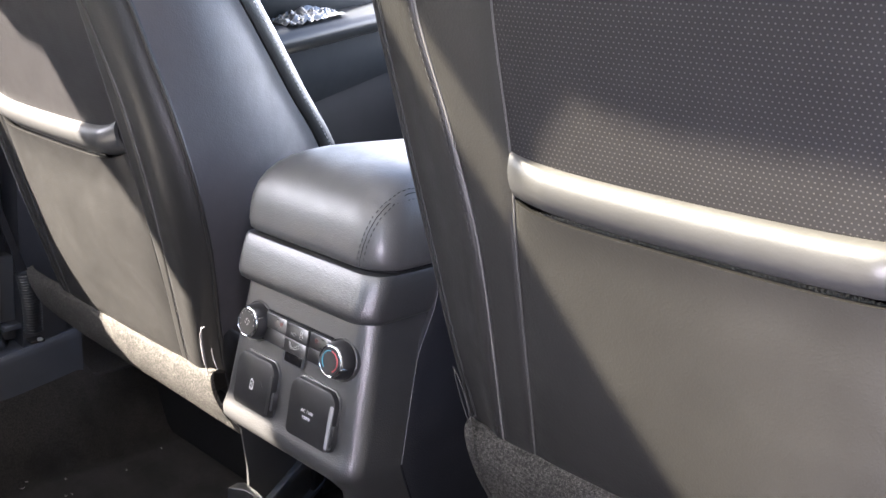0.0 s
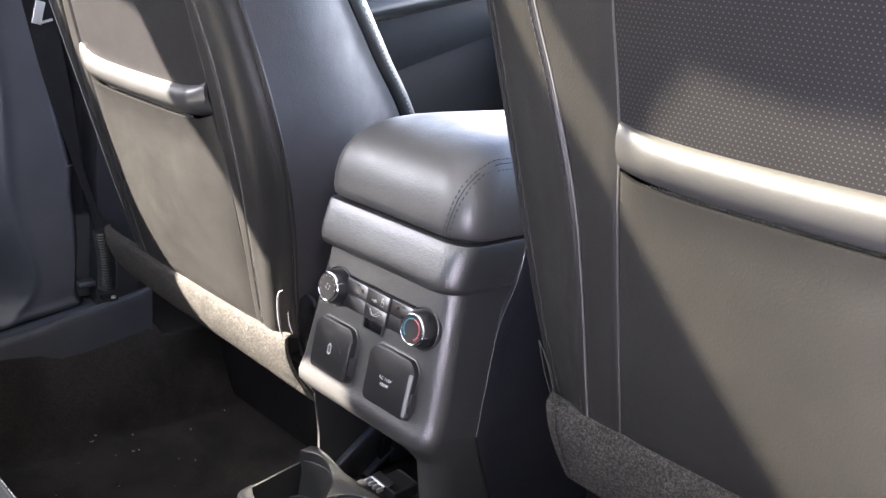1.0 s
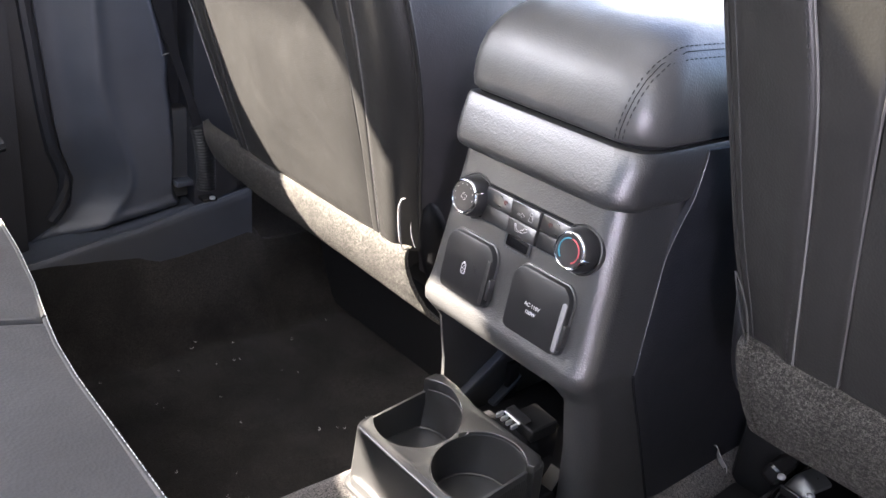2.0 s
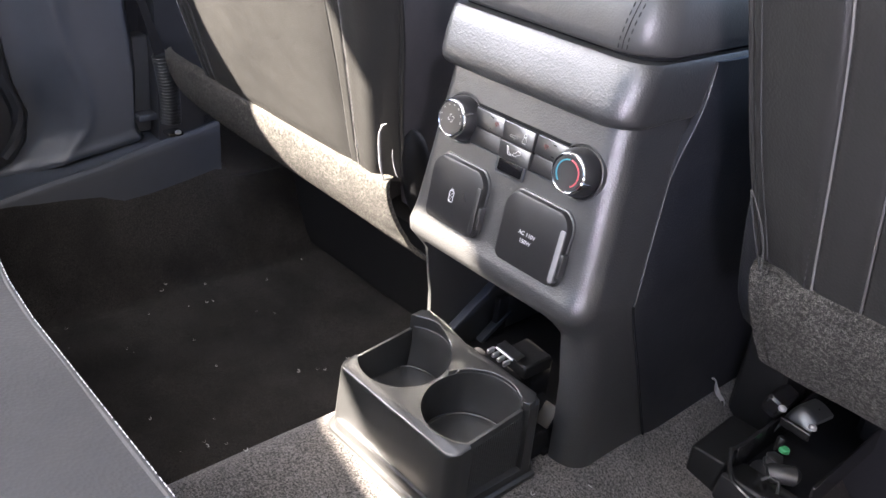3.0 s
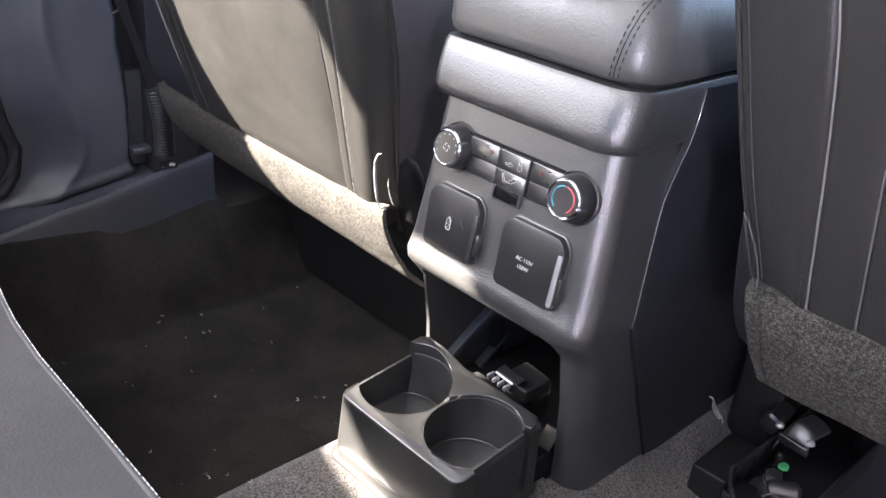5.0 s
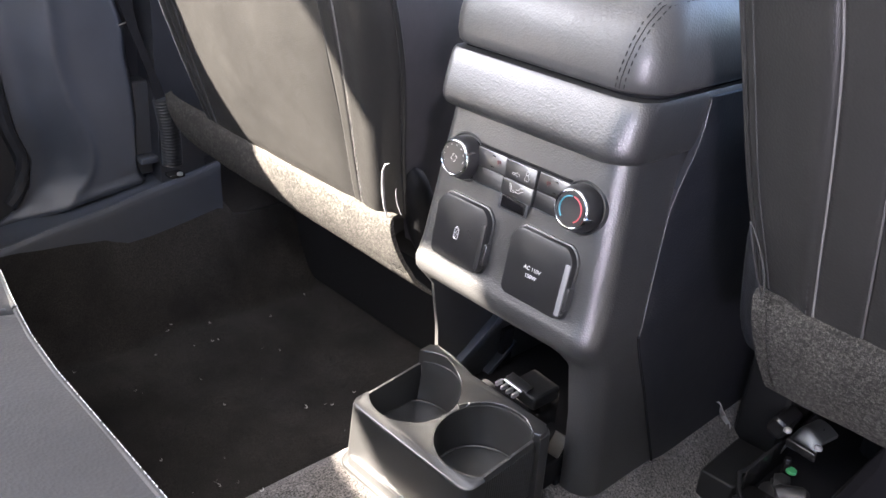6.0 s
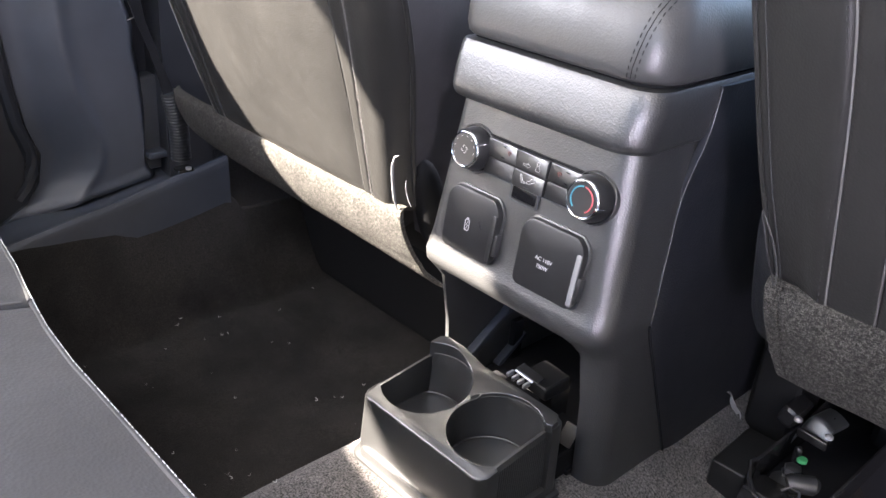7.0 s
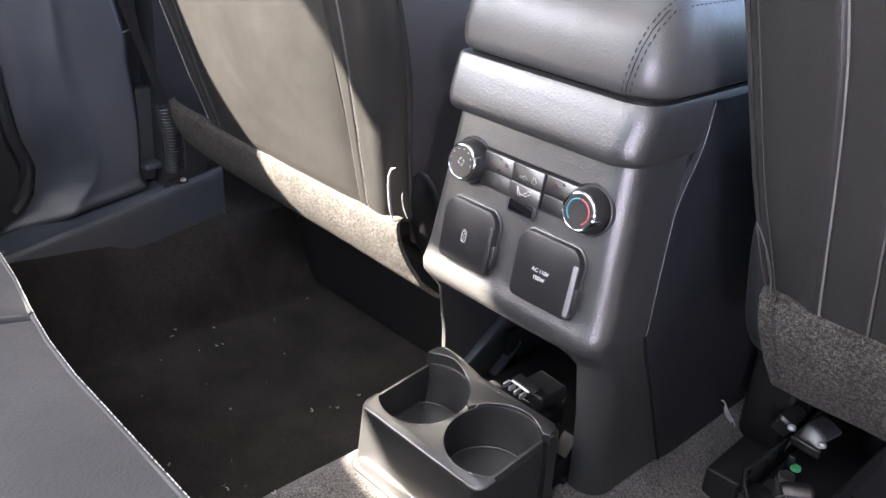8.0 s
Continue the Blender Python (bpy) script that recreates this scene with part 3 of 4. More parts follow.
for cx, sx, keytop in ((-0.0239, -0.0305, top_l), (0.0316, 0.0394, top_r)):
    mark("heat_symbol", [(cx - 0.0020, 0.0374), (cx - 0.0010, 0.0386), (cx, 0.0376), (cx + 0.0010, 0.0386), (cx + 0.0020, 0.0374), (cx, 0.0350)], 0.00055, 0.0047, keytop, DULL_RED, True)
    for h in (0.0408, 0.0312):
        mark("lamp_slot", [(sx - 0.0014, h), (sx + 0.0014, h), (sx + 0.0014, h - 0.0007)], 0.00045, 0.0046, keytop, GLOSS)
mark("airflow_symbol", [(-0.0058, 0.0344), (-0.0012, 0.0346), (-0.0012, 0.0358), (0.0024, 0.0337), (-0.0012, 0.0318), (-0.0012, 0.0330), (-0.0058, 0.0330)], 0.00026, 0.0062, top_c, PRINT, True)
mark("seat_symbol", arc(0.0098, 0.0384, 0.0016, 0, 360, 10), 0.00026, 0.0062, top_c, PRINT)
mark("seat_symbol", [(0.0090, 0.0368), (0.0108, 0.0368), (0.0126, 0.0336), (0.0120, 0.0318), (0.0082, 0.0318), (0.0078, 0.0336)], 0.00026, 0.0062, top_c, PRINT, True)
mark("seat_symbol", [(-0.0066, 0.0246), (-0.0052, 0.0246), (-0.0028, 0.0196), (0.0000, 0.0192), (0.0000, 0.0182), (-0.0040, 0.0180)], 0.00028, 0.0060, low_c, PRINT, True)
mark("airflow_symbol", [(0.0012, 0.0188), (0.0020, 0.0212), (0.0044, 0.0216), (0.0056, 0.0240), (0.0088, 0.0240), (0.0094, 0.0218), (0.0066, 0.0206), (0.0050, 0.0190)], 0.00028, 0.0060, low_c, PRINT, True)
mark("lettering_bar", [(-0.0010, 0.0150), (0.0045, 0.0150)], 0.00035, 0.0060, low_c, THREAD_GREY)


def knob(cx, ch=0.0285):
    """A tapered barrel with a thin chrome bezel round its dished cap."""
    m = FACE @ pose(cx, ch, 0)
    part("knob_ring", lathe([(0.0225, -0.008), (0.0225, 0.0008), (0.0218, 0.0016), (0.0205, 0.0008), (0.0203, -0.008)], m), PLASTIC, console)
    k = part("knob", lathe([(0.0194, -0.007), (0.0196, 0.0035), (0.0192, 0.0070), (0.0180, 0.0112), (0.0168, 0.0138), (0.0160, 0.0150)], m), KNOB_FACE, console, "round black climate knob with a chrome rim")
    part("rim", lathe([(0.0148, 0.0135), (0.0161, 0.0138), (0.0166, 0.0146), (0.0164, 0.0155), (0.0158, 0.0163), (0.0151, 0.0166), (0.0146, 0.0163), (0.0143, 0.0155), (0.0143, 0.0145)], m), CHROME, k, "bright chrome ring")
    part("cap", lathe([(0.0143, 0.0140), (0.0143, 0.0158), (0.0136, 0.0163), (0.0080, 0.0160), (0.0020, 0.0158)], m), KNOB_FACE, k)
    # moulded pointer on the bezel
    a = radians(28 if cx < 0 else -12)
    part("pointer", tube([m @ Vector((r * math.cos(a), r * math.sin(a), h)) for r, h in ((0.0144, 0.0166), (0.0160, 0.0163), (0.0176, 0.0128), (0.0188, 0.0085))], [0.0008, 0.0016, 0.0014, 0.0005], 8), CHROME, k, "bright chrome pointer")
    return k


fan_knob = knob(-0.066)
heat_knob = knob(0.066)
for k in range(8):
    a = radians(205 - k * 30)
    c, s = math.cos(a), math.sin(a)
    n = 0.0004 + 0.00010 * k
    mark("scale_mark", [(-0.066 + 0.0118 * c - s * n, 0.0285 + 0.0118 * s + c * n), (-0.066 + 0.0118 * c + s * n, 0.0285 + 0.0118 * s - c * n)], 0.0003, 0.0162, fan_knob, PRINT)
for k in range(4):
    a = 90 * k + 20
    mark("fan_symbol", arc(-0.066 + 0.0022 * math.cos(radians(a)), 0.0285 + 0.0022 * math.sin(radians(a)), 0.0013, a - 60, a + 120, 6), 0.00028, 0.0160, fan_knob, PRINT)
mark("cold_arc", arc(0.066, 0.0285, 0.0106, 228, 94), 0.0007, 0.0163, heat_knob, BLUE)
mark("hot_arc", arc(0.066, 0.0285, 0.0106, 86, -58), 0.0007, 0.0163, heat_knob, RED)

# fittings inside the bay; the rib foot is painted black for shade
latch = thing("bay_latch", "small steel latch with bright prongs inside the console bay", "latch")
part("latch_body", block((0.036, 0.034, 0.016), (0.018, 0.051, 0.268), 0.004, pose(0, 0, 0, 6, 0, -6)), ARMREST, latch)
part("latch_plate", block((0.030, 0.010, 0.0015), (0.0115, 0.0345, 0.2795), 0.0006, pose(0, 0, 0, 14, 0, -6)), BLACK_METAL, latch, "dark steel plate")
part("latch_bar", block((0.024, 0.002, 0.0022), (0.0085, 0.0290, 0.2765), 0.0008, pose(0, 0, 0, 0, 0, -6)), STEEL, latch, "polished steel bar")
for i in range(4):
    x = -0.0115 + i * 0.0078
    part("prong", loft([[(x + u * k, 0.031 - i * 0.0008 - d, 0.2675 + w * k) for u, w in ((-0.0013, -0.0022), (0.0013, -0.0022), (0.0013, 0.0022), (-0.0013, 0.0022))] for d, k in ((-0.006, 1.0), (0.002, 1.0), (0.0032, 0.7))]), STEEL, latch, sharp=20)
part("latch_post", block((0.014, 0.03, 0.060), (0.024, 0.062, 0.234), 0.002), BLACK_METAL, latch)
brace = thing("bay_brace", "slanting dark plastic rib inside the console bay", "rib")
part("rib", block((0.010, 0.110, 0.009), (-0.0895, 0.083, 0.2560), 0.002, pose(0, 0, 0, 33.5)), PLASTIC_GREY, brace)
part("rib", block((0.010, 0.050, 0.006), (-0.0895, 0.124, 0.2200), 0.0015, pose(0, 0, 0, 33.5)), PLASTIC_GREY, brace)
part("rib_foot", block((0.008, 0.016, 0.050), (-0.0900, 0.132, 0.2300), 0.002), GAP_SHADE, brace)
# added black plate, hiding the sun spot on the bay's carpet
bay_blackout = part("bay_blackout", block((0.170, 0.235, 0.006), (-0.009, 0.145, 0.2035), 0.001), GAP_SHADE)
tagged(bay_blackout, "black plate added to keep the console bay dark", "lining")

# ---- pull-out cup holder ----
holder = thing("cup_holder", "black plastic double cup holder swung out from the console base", "cup holder")


def smooth01(k):
    k = max(0.0, min(1.0, k))
    return k * k * (3 - 2 * k)


def top_z(x, y):
    return 0.2655 + 0.13 * (y + 0.1)


def tray_ring(z, grow, k=None):
    pts = []
    for x, y in rounded(-0.078 - grow, 0.080 + grow, -0.100 - grow, 0.004, (0.010, 0.010, 0.006, 0.012), 6):
        bulge = 0.006 * (1 - (x / 0.08) ** 2) if y < -0.08 else 0.0
        pts.append((x, y - max(0, bulge), z if k is None else top_z(x, y) + k))
    return pts


WELLS = (-0.0455, 0.0440)
tray = loft([tray_ring(0.198, 0.003), tray_ring(0.215, 0.002), tray_ring(0, 0, -0.004), tray_ring(0, -0.0006, -0.0012), tray_ring(0, -0.0022, 0.0)])
for cx in WELLS:
    well = lathe([(0.0395, 0.232), (0.0405, 0.233), (0.0425, 0.262), (0.0436, 0.277), (0.0460, 0.282), (0.0470, 0.31)], Matrix.Translation((cx, -0.048, 0)), 72)
    tray_me = cut(tray, well, PLASTIC_SOFT, "tray")
    tray = bmesh.new()
    tray.from_mesh(tray_me)
for side in (1, -1):
    tray_me = cut(tray, block((0.03, 0.068, 0.20), (side * 0.0875, -0.046, 0.31)), PLASTIC_SOFT, "tray")
    tray = bmesh.new()
    tray.from_mesh(tray_me)
part("tray", tray, PLASTIC_SOFT, holder, sharp=40)
# raised rim behind the wells, highest beyond the far one
WELL_R = 0.0446
rim_plan = [(WELLS[0] + WELL_R * math.cos(radians(a)), -0.048 + WELL_R * math.sin(radians(a))) for a in range(134, 17, -6)]
rim_plan += [(WELLS[1] + WELL_R * math.cos(radians(a)), -0.048 + WELL_R * math.sin(radians(a))) for a in range(164, 46, -6)]
rim_plan += [(0.0785, -0.012), (0.0785, -0.004), (0.072, 0.0030), (0.03, 0.0036), (-0.02, 0.0036), (-0.050, 0.0036), (-0.070, 0.0032), (-0.0765, -0.002), (-0.0772, -0.014)]


def rim_rise(x, y):
    return 0.0042 + 0.0085 * smooth01((-0.020 - x) / 0.036)


def rim_layer(lift, inset, sink):
    return [(x - 0.4 * inset * (1 if x > 0 else -1), y - inset * (1.0 if y > -0.006 else -0.5), top_z(x, y) - sink + lift * rim_rise(x, y)) for x, y in rim_plan]


part("raised_rim", loft([rim_layer(0.0, 0.0, 0.004), rim_layer(0.85, 0.0, 0.0), rim_layer(0.97, 0.0006, 0.0), rim_layer(1.0, 0.0016, 0.0)]), PLASTIC_SOFT, holder, "raised curved rim")
# bevelled saddle between the wells, rising to the rear rim


def saddle_ring(y, lift):
    reach = math.sqrt(WELL_R ** 2 - (y + 0.048) ** 2)
    return [(WELLS[0] + reach - 0.0006, y, top_z(0, y) - 0.004), (WELLS[1] - reach + 0.0006, y, top_z(0, y) - 0.004), (WELLS[1] - reach + 0.0002, y, top_z(0, y) + lift), (WELLS[0] + reach - 0.0002, y, top_z(0, y) + lift)]


part("saddle", loft([saddle_ring(-0.044, 0.0003), saddle_ring(-0.037, 0.0008), saddle_ring(-0.031, 0.0022), saddle_ring(-0.026, 0.0040)]), PLASTIC_SOFT, holder, sharp=50)
for cx in WELLS:
    disc = lathe([(0.0396, 0.229), (0.0396, 0.2325), (0.0375, 0.2332), (0.020, 0.2328), (0.001, 0.2326)], Matrix.Translation((cx, -0.048, 0)), 40)
    for v in disc.verts:
        v.co.x = max(-0.0735, min(0.0730, v.co.x))
    part("cup_floor", disc, PLASTIC_SOFT, holder)
    part("floor_rib", tube([(max(-0.073, min(0.0725, cx + 0.0385 * math.cos(a))), -0.048 + 0.0385 * math.sin(a), 0.2335) for a in np.linspace(0, 2 * math.pi, 40)], 0.0007, 5), PLASTIC_SOFT, holder)
for cx, a0, a1 in ((WELLS[0], -128, 128), (WELLS[1], 52, 308)):
    rim = [(cx + 0.0443 * math.cos(radians(v)), -0.048 + 0.0443 * math.sin(radians(v))) for v in np.linspace(a0, a1, 48)]
    part("well_rim", tube([(x, y, top_z(x, y) - 0.0006 + (rim_rise(x, y) if y > -0.026 else 0.0)) for x, y in rim], 0.0009, 6), PLASTIC_SOFT, holder, "rounded rim of the cup well")
insert = part("side_insert", block((0.0030, 0.069, 0.070), (0.0745, -0.046, 0.2362), 0.0006, pose(0, 0, 0, 7.4)), PLASTIC, holder, "ribbed rubber side insert")
for i in range(24):
    y = -0.078 + i * 0.0028
    part("rib", block((0.0010, 0.0012, 0.056), (0.0762, y, 0.2365 + 0.13 * (y + 0.043)), 0.0003, None, 1), PLASTIC, insert)
part("side_insert", block((0.0030, 0.069, 0.068), (-0.0752, -0.045, 0.2365), 0.0006, pose(0, 0, 0, 7.4)), PLASTIC_SOFT, holder)
part("flange", loft([[(x, y - (0.010 * (1 - (x / 0.088) ** 2) if y < -0.07 else 0), z) for x, y in rounded(-0.0825 - g, 0.086 + g, -0.1065 - g, 0.006, (0.016, 0.016, 0.004, 0.004), 6)]
                     for z, g in ((0.1935, -0.001), (0.1945, 0.001), (0.2000, 0.0015), (0.2015, 0.0005), (0.2025, -0.0030), (0.2080, -0.0042), (0.2100, -0.0052), (0.2106, -0.0075))]), PLASTIC_SOFT, holder, "curved lower lip of the cup holder")
# black block sized to hide a sun spot in the bay
part("bay_filler", block((0.135, 0.068, 0.030), (0.005, 0.038, 0.214), 0.004), GAP_SHADE, holder)
part("spring_leaf", block((0.014, 0.003, 0.022), (0.0700, 0.028, 0.246), 0.001, pose(0, 0, 0, -25, 14, 18)), moulded("tan_spring_clip", (0.045, 0.040, 0.033), (0.06, 0.053, 0.044), 0.30), holder, "tan plastic clip")


# ---- front seats ----
EDGE = [(0.38, 0.195), (0.47, 0.206), (0.55, 0.222), (0.65, 0.236), (0.75, 0.250), (0.85, 0.262), (0.95, 0.258), (1.02, 0.23)]
EDGE_DRIVER = [(0.38, 0.200), (0.47, 0.211), (0.55, 0.226), (0.60, 0.239), (0.65, 0.2495), (0.70, 0.2530), (0.75, 0.2510), (0.80, 0.2440), (0.86, 0.231), (0.91, 0.218), (1.02, 0.188)]
DEPTH = [(0.38, 0.30), (0.60, 0.30), (0.75, 0.245), (0.82, 0.205), (0.92, 0.160), (1.02, 0.12)]


class Seat:
    """Places on a reclined backrest: u across from its middle (towards the console is minus on the right seat), h up, d forward of its back."""

    def __init__(self, cx, y, drop, seam, stitch, inner):
        self.cx, self.y, self.drop, self.seam, self.stitch, self.inner = cx, y, drop, seam, stitch, inner

    def at(self, u, h, d=0.0):
        return Vector((self.cx + u * self.inner, self.y - 0.30 * (h - 0.47) + d, h - self.drop))


def puffed(k, power=6):
    return 1 - abs(2 * k - 1) ** power


def smooth_join(a, b, k):
    k = max(0.0, min(1.0, k))
    return a + (b - a) * (k * k * (3 - 2 * k))


def front_seat(label, cx, y, drop, seam, stitch, inner, mouth, curl):
    """inner is -1 where the console lies towards minus x, so that u > 0 is the console side; mouth: height of the pocket roll, whose ends curl up."""
    S = Seat(cx, y, drop, seam, stitch, inner)
    seat = thing("car_seat", label, "car seat", "front seats")
    top = 1.02
    outer = 0.030 if inner < 0 else 0.0      # the outer strip sits further out on the passenger seat

    def strip(name, ua, ub, da, db, h0, h1, nu, nv, mat, puff=0.004, parent=seat, lab="", wave=0.0, thick=0.012):
        def f(s, t):
            h = h0 + (h1 - h0) * t
            a, b = ua(h), ub(h)
            d = da + (db - da) * s ** 4 if db > 0.02 else smooth_join(da, db, s)
            p = puff * puffed(s, 8) * puffed(t, 24)
            return S.at(a + (b - a) * s, h, d - p + wave * noise.noise((s * 2.5, h * 7, cx)))
        return part(name, sheet(f, nu, nv, thick, (0, 1, 0)), mat, parent, lab, sharp=70)

    for side in (1, -1):
        sm = lambda h, side=side: side * (curve(seam, h) + (outer if side < 0 else 0.0))
        st = lambda h, side=side: side * min(curve(stitch, h) + (outer if side < 0 else 0.0), curve(EDGE, h) - 0.012, (curve(EDGE_DRIVER, h) if inner > 0 and side > 0 else 1.0) - 0.012)
        shaped = inner > 0 and side > 0      # the driver backrest narrows again towards its top
        rim_u = (lambda h: curve(EDGE_DRIVER, h)) if shaped else (lambda h: curve(EDGE, h))
        rim_d = 0.022 if shaped else 0.016
        eg = lambda h, side=side, rim_u=rim_u: side * rim_u(h)
        strip("back_strip", sm, st, 0.0, 0.0, 0.462, top, 8, 60, LEATHER, 0.0022)
        strip("bolster_back", st, eg, 0.0, rim_d, 0.462, top, 16, 60, LEATHER, 0.0045, wave=0.002, thick=0.003 if shaped else 0.012)

        def bolster(s, t, side=side, rim_u=rim_u, rim_d=rim_d, shaped=shaped):
            h = 0.43 + (top - 0.43) * t
            deep = curve(DEPTH, h)
            u = rim_u(h) * (1 - s) + (curve(EDGE, h) - 0.050) * s if shaped else curve(EDGE, h) - 0.050 * s * s
            bulge = 0.012 * math.sin(math.pi * min(1, s * 1.1)) + (0.002 if shaped else 0.0)
            return S.at(side * (u + bulge - 0.001), h, rim_d + 0.002 + (deep - rim_d - 0.002) * s)
        part("side_bolster", sheet(bolster, 24, 50, 0.01, (-side * inner, 0, 0)), BOLSTER, seat, "smooth side bolster", sharp=70)

        def lip(s, t, side=side):
            h = 0.43 + (top - 0.43) * t
            u, deep = curve(EDGE, h), curve(DEPTH, h)
            a = s * math.pi * 0.75
            return S.at(side * (u - 0.050 - 0.045 * (1 - math.cos(a)) + 0.007 * math.sin(a)), h, deep + 0.004 + 0.045 * math.sin(a))
        part("front_bolster", sheet(lip, 14, 50, 0.01, (-side * inner, 0, 0)), LEATHER, seat, "grained front edge of the bolster", sharp=70)
        hs = np.linspace(0.47, top - 0.01, 70)
        part("piping", tube([S.at(side * (rim_u(h) + 0.0005), h, rim_d - 0.0005) for h in hs], 0.0030 if shaped else 0.0022, 8), LEATHER, seat)
        part("stitching", stitches([S.at(st(h) + side * 0.0045, h, -0.0030) for h in hs], 0.0042, 0.0022, 0.0007), THREAD_GREY if inner > 0 and side > 0 else THREAD_DARK, seat, "top stitching")
        part("seam_thread", tube([S.at(st(h), h, -0.0006) for h in hs], 0.0009, 6), THREAD_DARK if inner > 0 and side < 0 else THREAD_GREY, seat)
        part("edge_thread", tube([S.at(side * (rim_u(h) - 0.010), h, 0.0085) for h in hs], 0.0005, 5), THREAD_PALE if inner > 0 and side < 0 else THREAD_DARK, seat)
        part("seam_thread", tube([S.at(sm(h), h, -0.0002) for h in hs], 0.0009, 6), THREAD_DARK if inner > 0 else THREAD_DIM, seat)
        part("stitching", stitches([S.at(side * (curve(EDGE, h) - 0.0425), h, curve(DEPTH, h) + 0.016) for h in np.linspace(0.6, top, 50)], 0.0042, 0.0024, 0.0007), THREAD, seat, "pale top stitching")

    core = [[S.at(u, h, d) for u, d in ((-w, 0.02), (-w * 0.5, 0.013), (w * 0.5, 0.013), (w, 0.02), (w - 0.03, dp), (-w + 0.03, dp))]
            for h, w, dp in ((0.41, 0.16, 0.12), (0.6, 0.18, 0.15), (0.8, 0.19, 0.12), (1.0, 0.15, 0.08), (1.03, 0.13, 0.06))]
    part("foam_core", loft(core), LEATHER, seat)

    sl = lambda h: -curve(seam, h) - outer
    sr = lambda h: curve(seam, h)
    strip("upper_panel", sl, sr, 0.0, 0.0, mouth - 0.001, top, 40, 40, PERFORATED, 0.003, lab="perforated leather upper back panel")

    # seat-back pocket: slack panel with a padded roll along its mouth
    def pocket(s, t):
        h = 0.464 + (mouth - 0.0215 - 0.464) * t
        a = curve(seam, h) - 0.0015
        e = min(s, 1 - s) * 2 * a
        h += (curl + 0.002) * math.exp(-e / 0.02) * t ** 6
        sag = (0.005 * math.sin(math.pi * s) + 0.003 * noise.noise((s * 3, h * 9, cx * 7))) * math.sin(math.pi * min(1.0, t * 0.9))
        gape = 0.0055 * max(0.0, (t - 0.85) / 0.15) ** 2 * puffed(s, 10)
        return S.at(-a - outer + (2 * a + outer) * s, h, -0.0045 * puffed(s, 10) * min(1.0, t * 20) - sag - gape)
    part("pocket", sheet(pocket, 60, 44, 0.006, (0, 1, 0)), LEATHER, seat, "slack leather seat-back pocket", sharp=70)

    def bar(s, t):
        a = curve(seam, mouth) - 0.001
        u = -a - outer + (2 * a + outer) * s
        e = min(s, 1 - s) * 2 * a
        rise = curl * math.exp(-e / 0.022)
        fat = 0.55 + 0.45 * min(1.0, e / 0.03)
        ang = -0.55 * math.pi + 1.30 * math.pi * t
        droop = 0.002 * math.sin(math.pi * s)
        return S.at(u, mouth + rise - droop + 0.0185 * math.sin(ang), 0.004 - 0.020 * fat * math.cos(ang))
    part("pocket_roll", sheet(bar, 80, 20, 0.004, (0, 1, 0)), LEATHER_SMOOTH, seat, "padded leather roll along the pocket mouth", sharp=70)
    # pinked strip showing in the pocket mouth
    lo, hi = -0.112 - outer, 0.112
    teeth = 150
    def pinked(s, t):
        i = round(s * teeth)
        return S.at(lo + (hi - lo) * s, mouth - 0.0240 + (0.0052 + (0.0013 if i % 2 else 0.0) + 0.0008 * noise.noise((i * 0.7, 3, 1))) * t, -0.0035 + 0.002 * t)
    part("pinked_edge", sheet(pinked, teeth, 2, 0.0012, (0, 1, 0)), LEATHER, seat, "pinked fabric edge", smooth=False)

    # felt flap that closes the foot of the backrest and rolls under it
    if inner > 0:
        FLAP = [(0.0, 0.470, 0.000), (0.08, 0.464, -0.007), (0.20, 0.448, -0.0105), (0.34, 0.426, -0.0090), (0.48, 0.404, -0.003), (0.60, 0.388, 0.006), (0.72, 0.377, 0.020), (0.86, 0.367, 0.042), (1.0, 0.358, 0.066)]
    else:
        FLAP = [(0.0, 0.470, 0.000), (0.08, 0.464, -0.007), (0.25, 0.446, -0.010), (0.45, 0.425, -0.008), (0.65, 0.405, -0.004), (0.85, 0.388, 0.002), (0.95, 0.381, 0.009), (1.0, 0.378, 0.018)]

    U0 = -0.300 if inner > 0 else -0.255

    def flap(s, t):
        h = curve([(a, b) for a, b, c in FLAP], t)
        d = curve([(a, c) for a, b, c in FLAP], t)
        u = U0 + ((0.212 if inner > 0 else 0.203) - U0) * s
        slim = 1.0 if u > -0.10 else 1.0 - (0.12 if inner > 0 else 0.62) * ((-0.10 - u) / (-0.10 - U0)) ** 1.2
        h = 0.470 - (0.470 - h) * slim
        d *= slim * (1.0 if d < 0 else 1.15 - 0.75 * s * s)
        ends = 1 - abs(2 * s - 1) ** 14
        d += 0.0008 * noise.noise((u * 610, h * 610, 5.0)) if inner > 0 else 0.0      # tufts of the felt
        return S.at(u + (0.012 if inner > 0 else -0.016) * t * s ** 8, h + 0.002 * noise.noise((u * 20, t * 3, 1)), d + (0.010 if s < 0.5 else 0.003) * (1 - ends))
    part("felt_flap", sheet(flap, 300 if inner > 0 else 90, 100 if inner > 0 else 40, 0.005, (0, 1, 0.3)), FELT, seat, "speckled grey felt flap", sharp=70)
    if inner < 0:
        for bow, mat in ((0.0, THREAD_DARK), (0.0065, THREAD_DIM)):
            part("gusset_seam", tube([S.at(0.2130 - 0.017 * k - bow * math.sin(math.pi * k) ** 0.8, 0.524 - 0.058 * k, 0.003 - 0.004 * k - 0.002 * math.sin(math.pi * k)) for k in np.linspace(0, 1, 14)], 0.0006, 5), mat, seat)
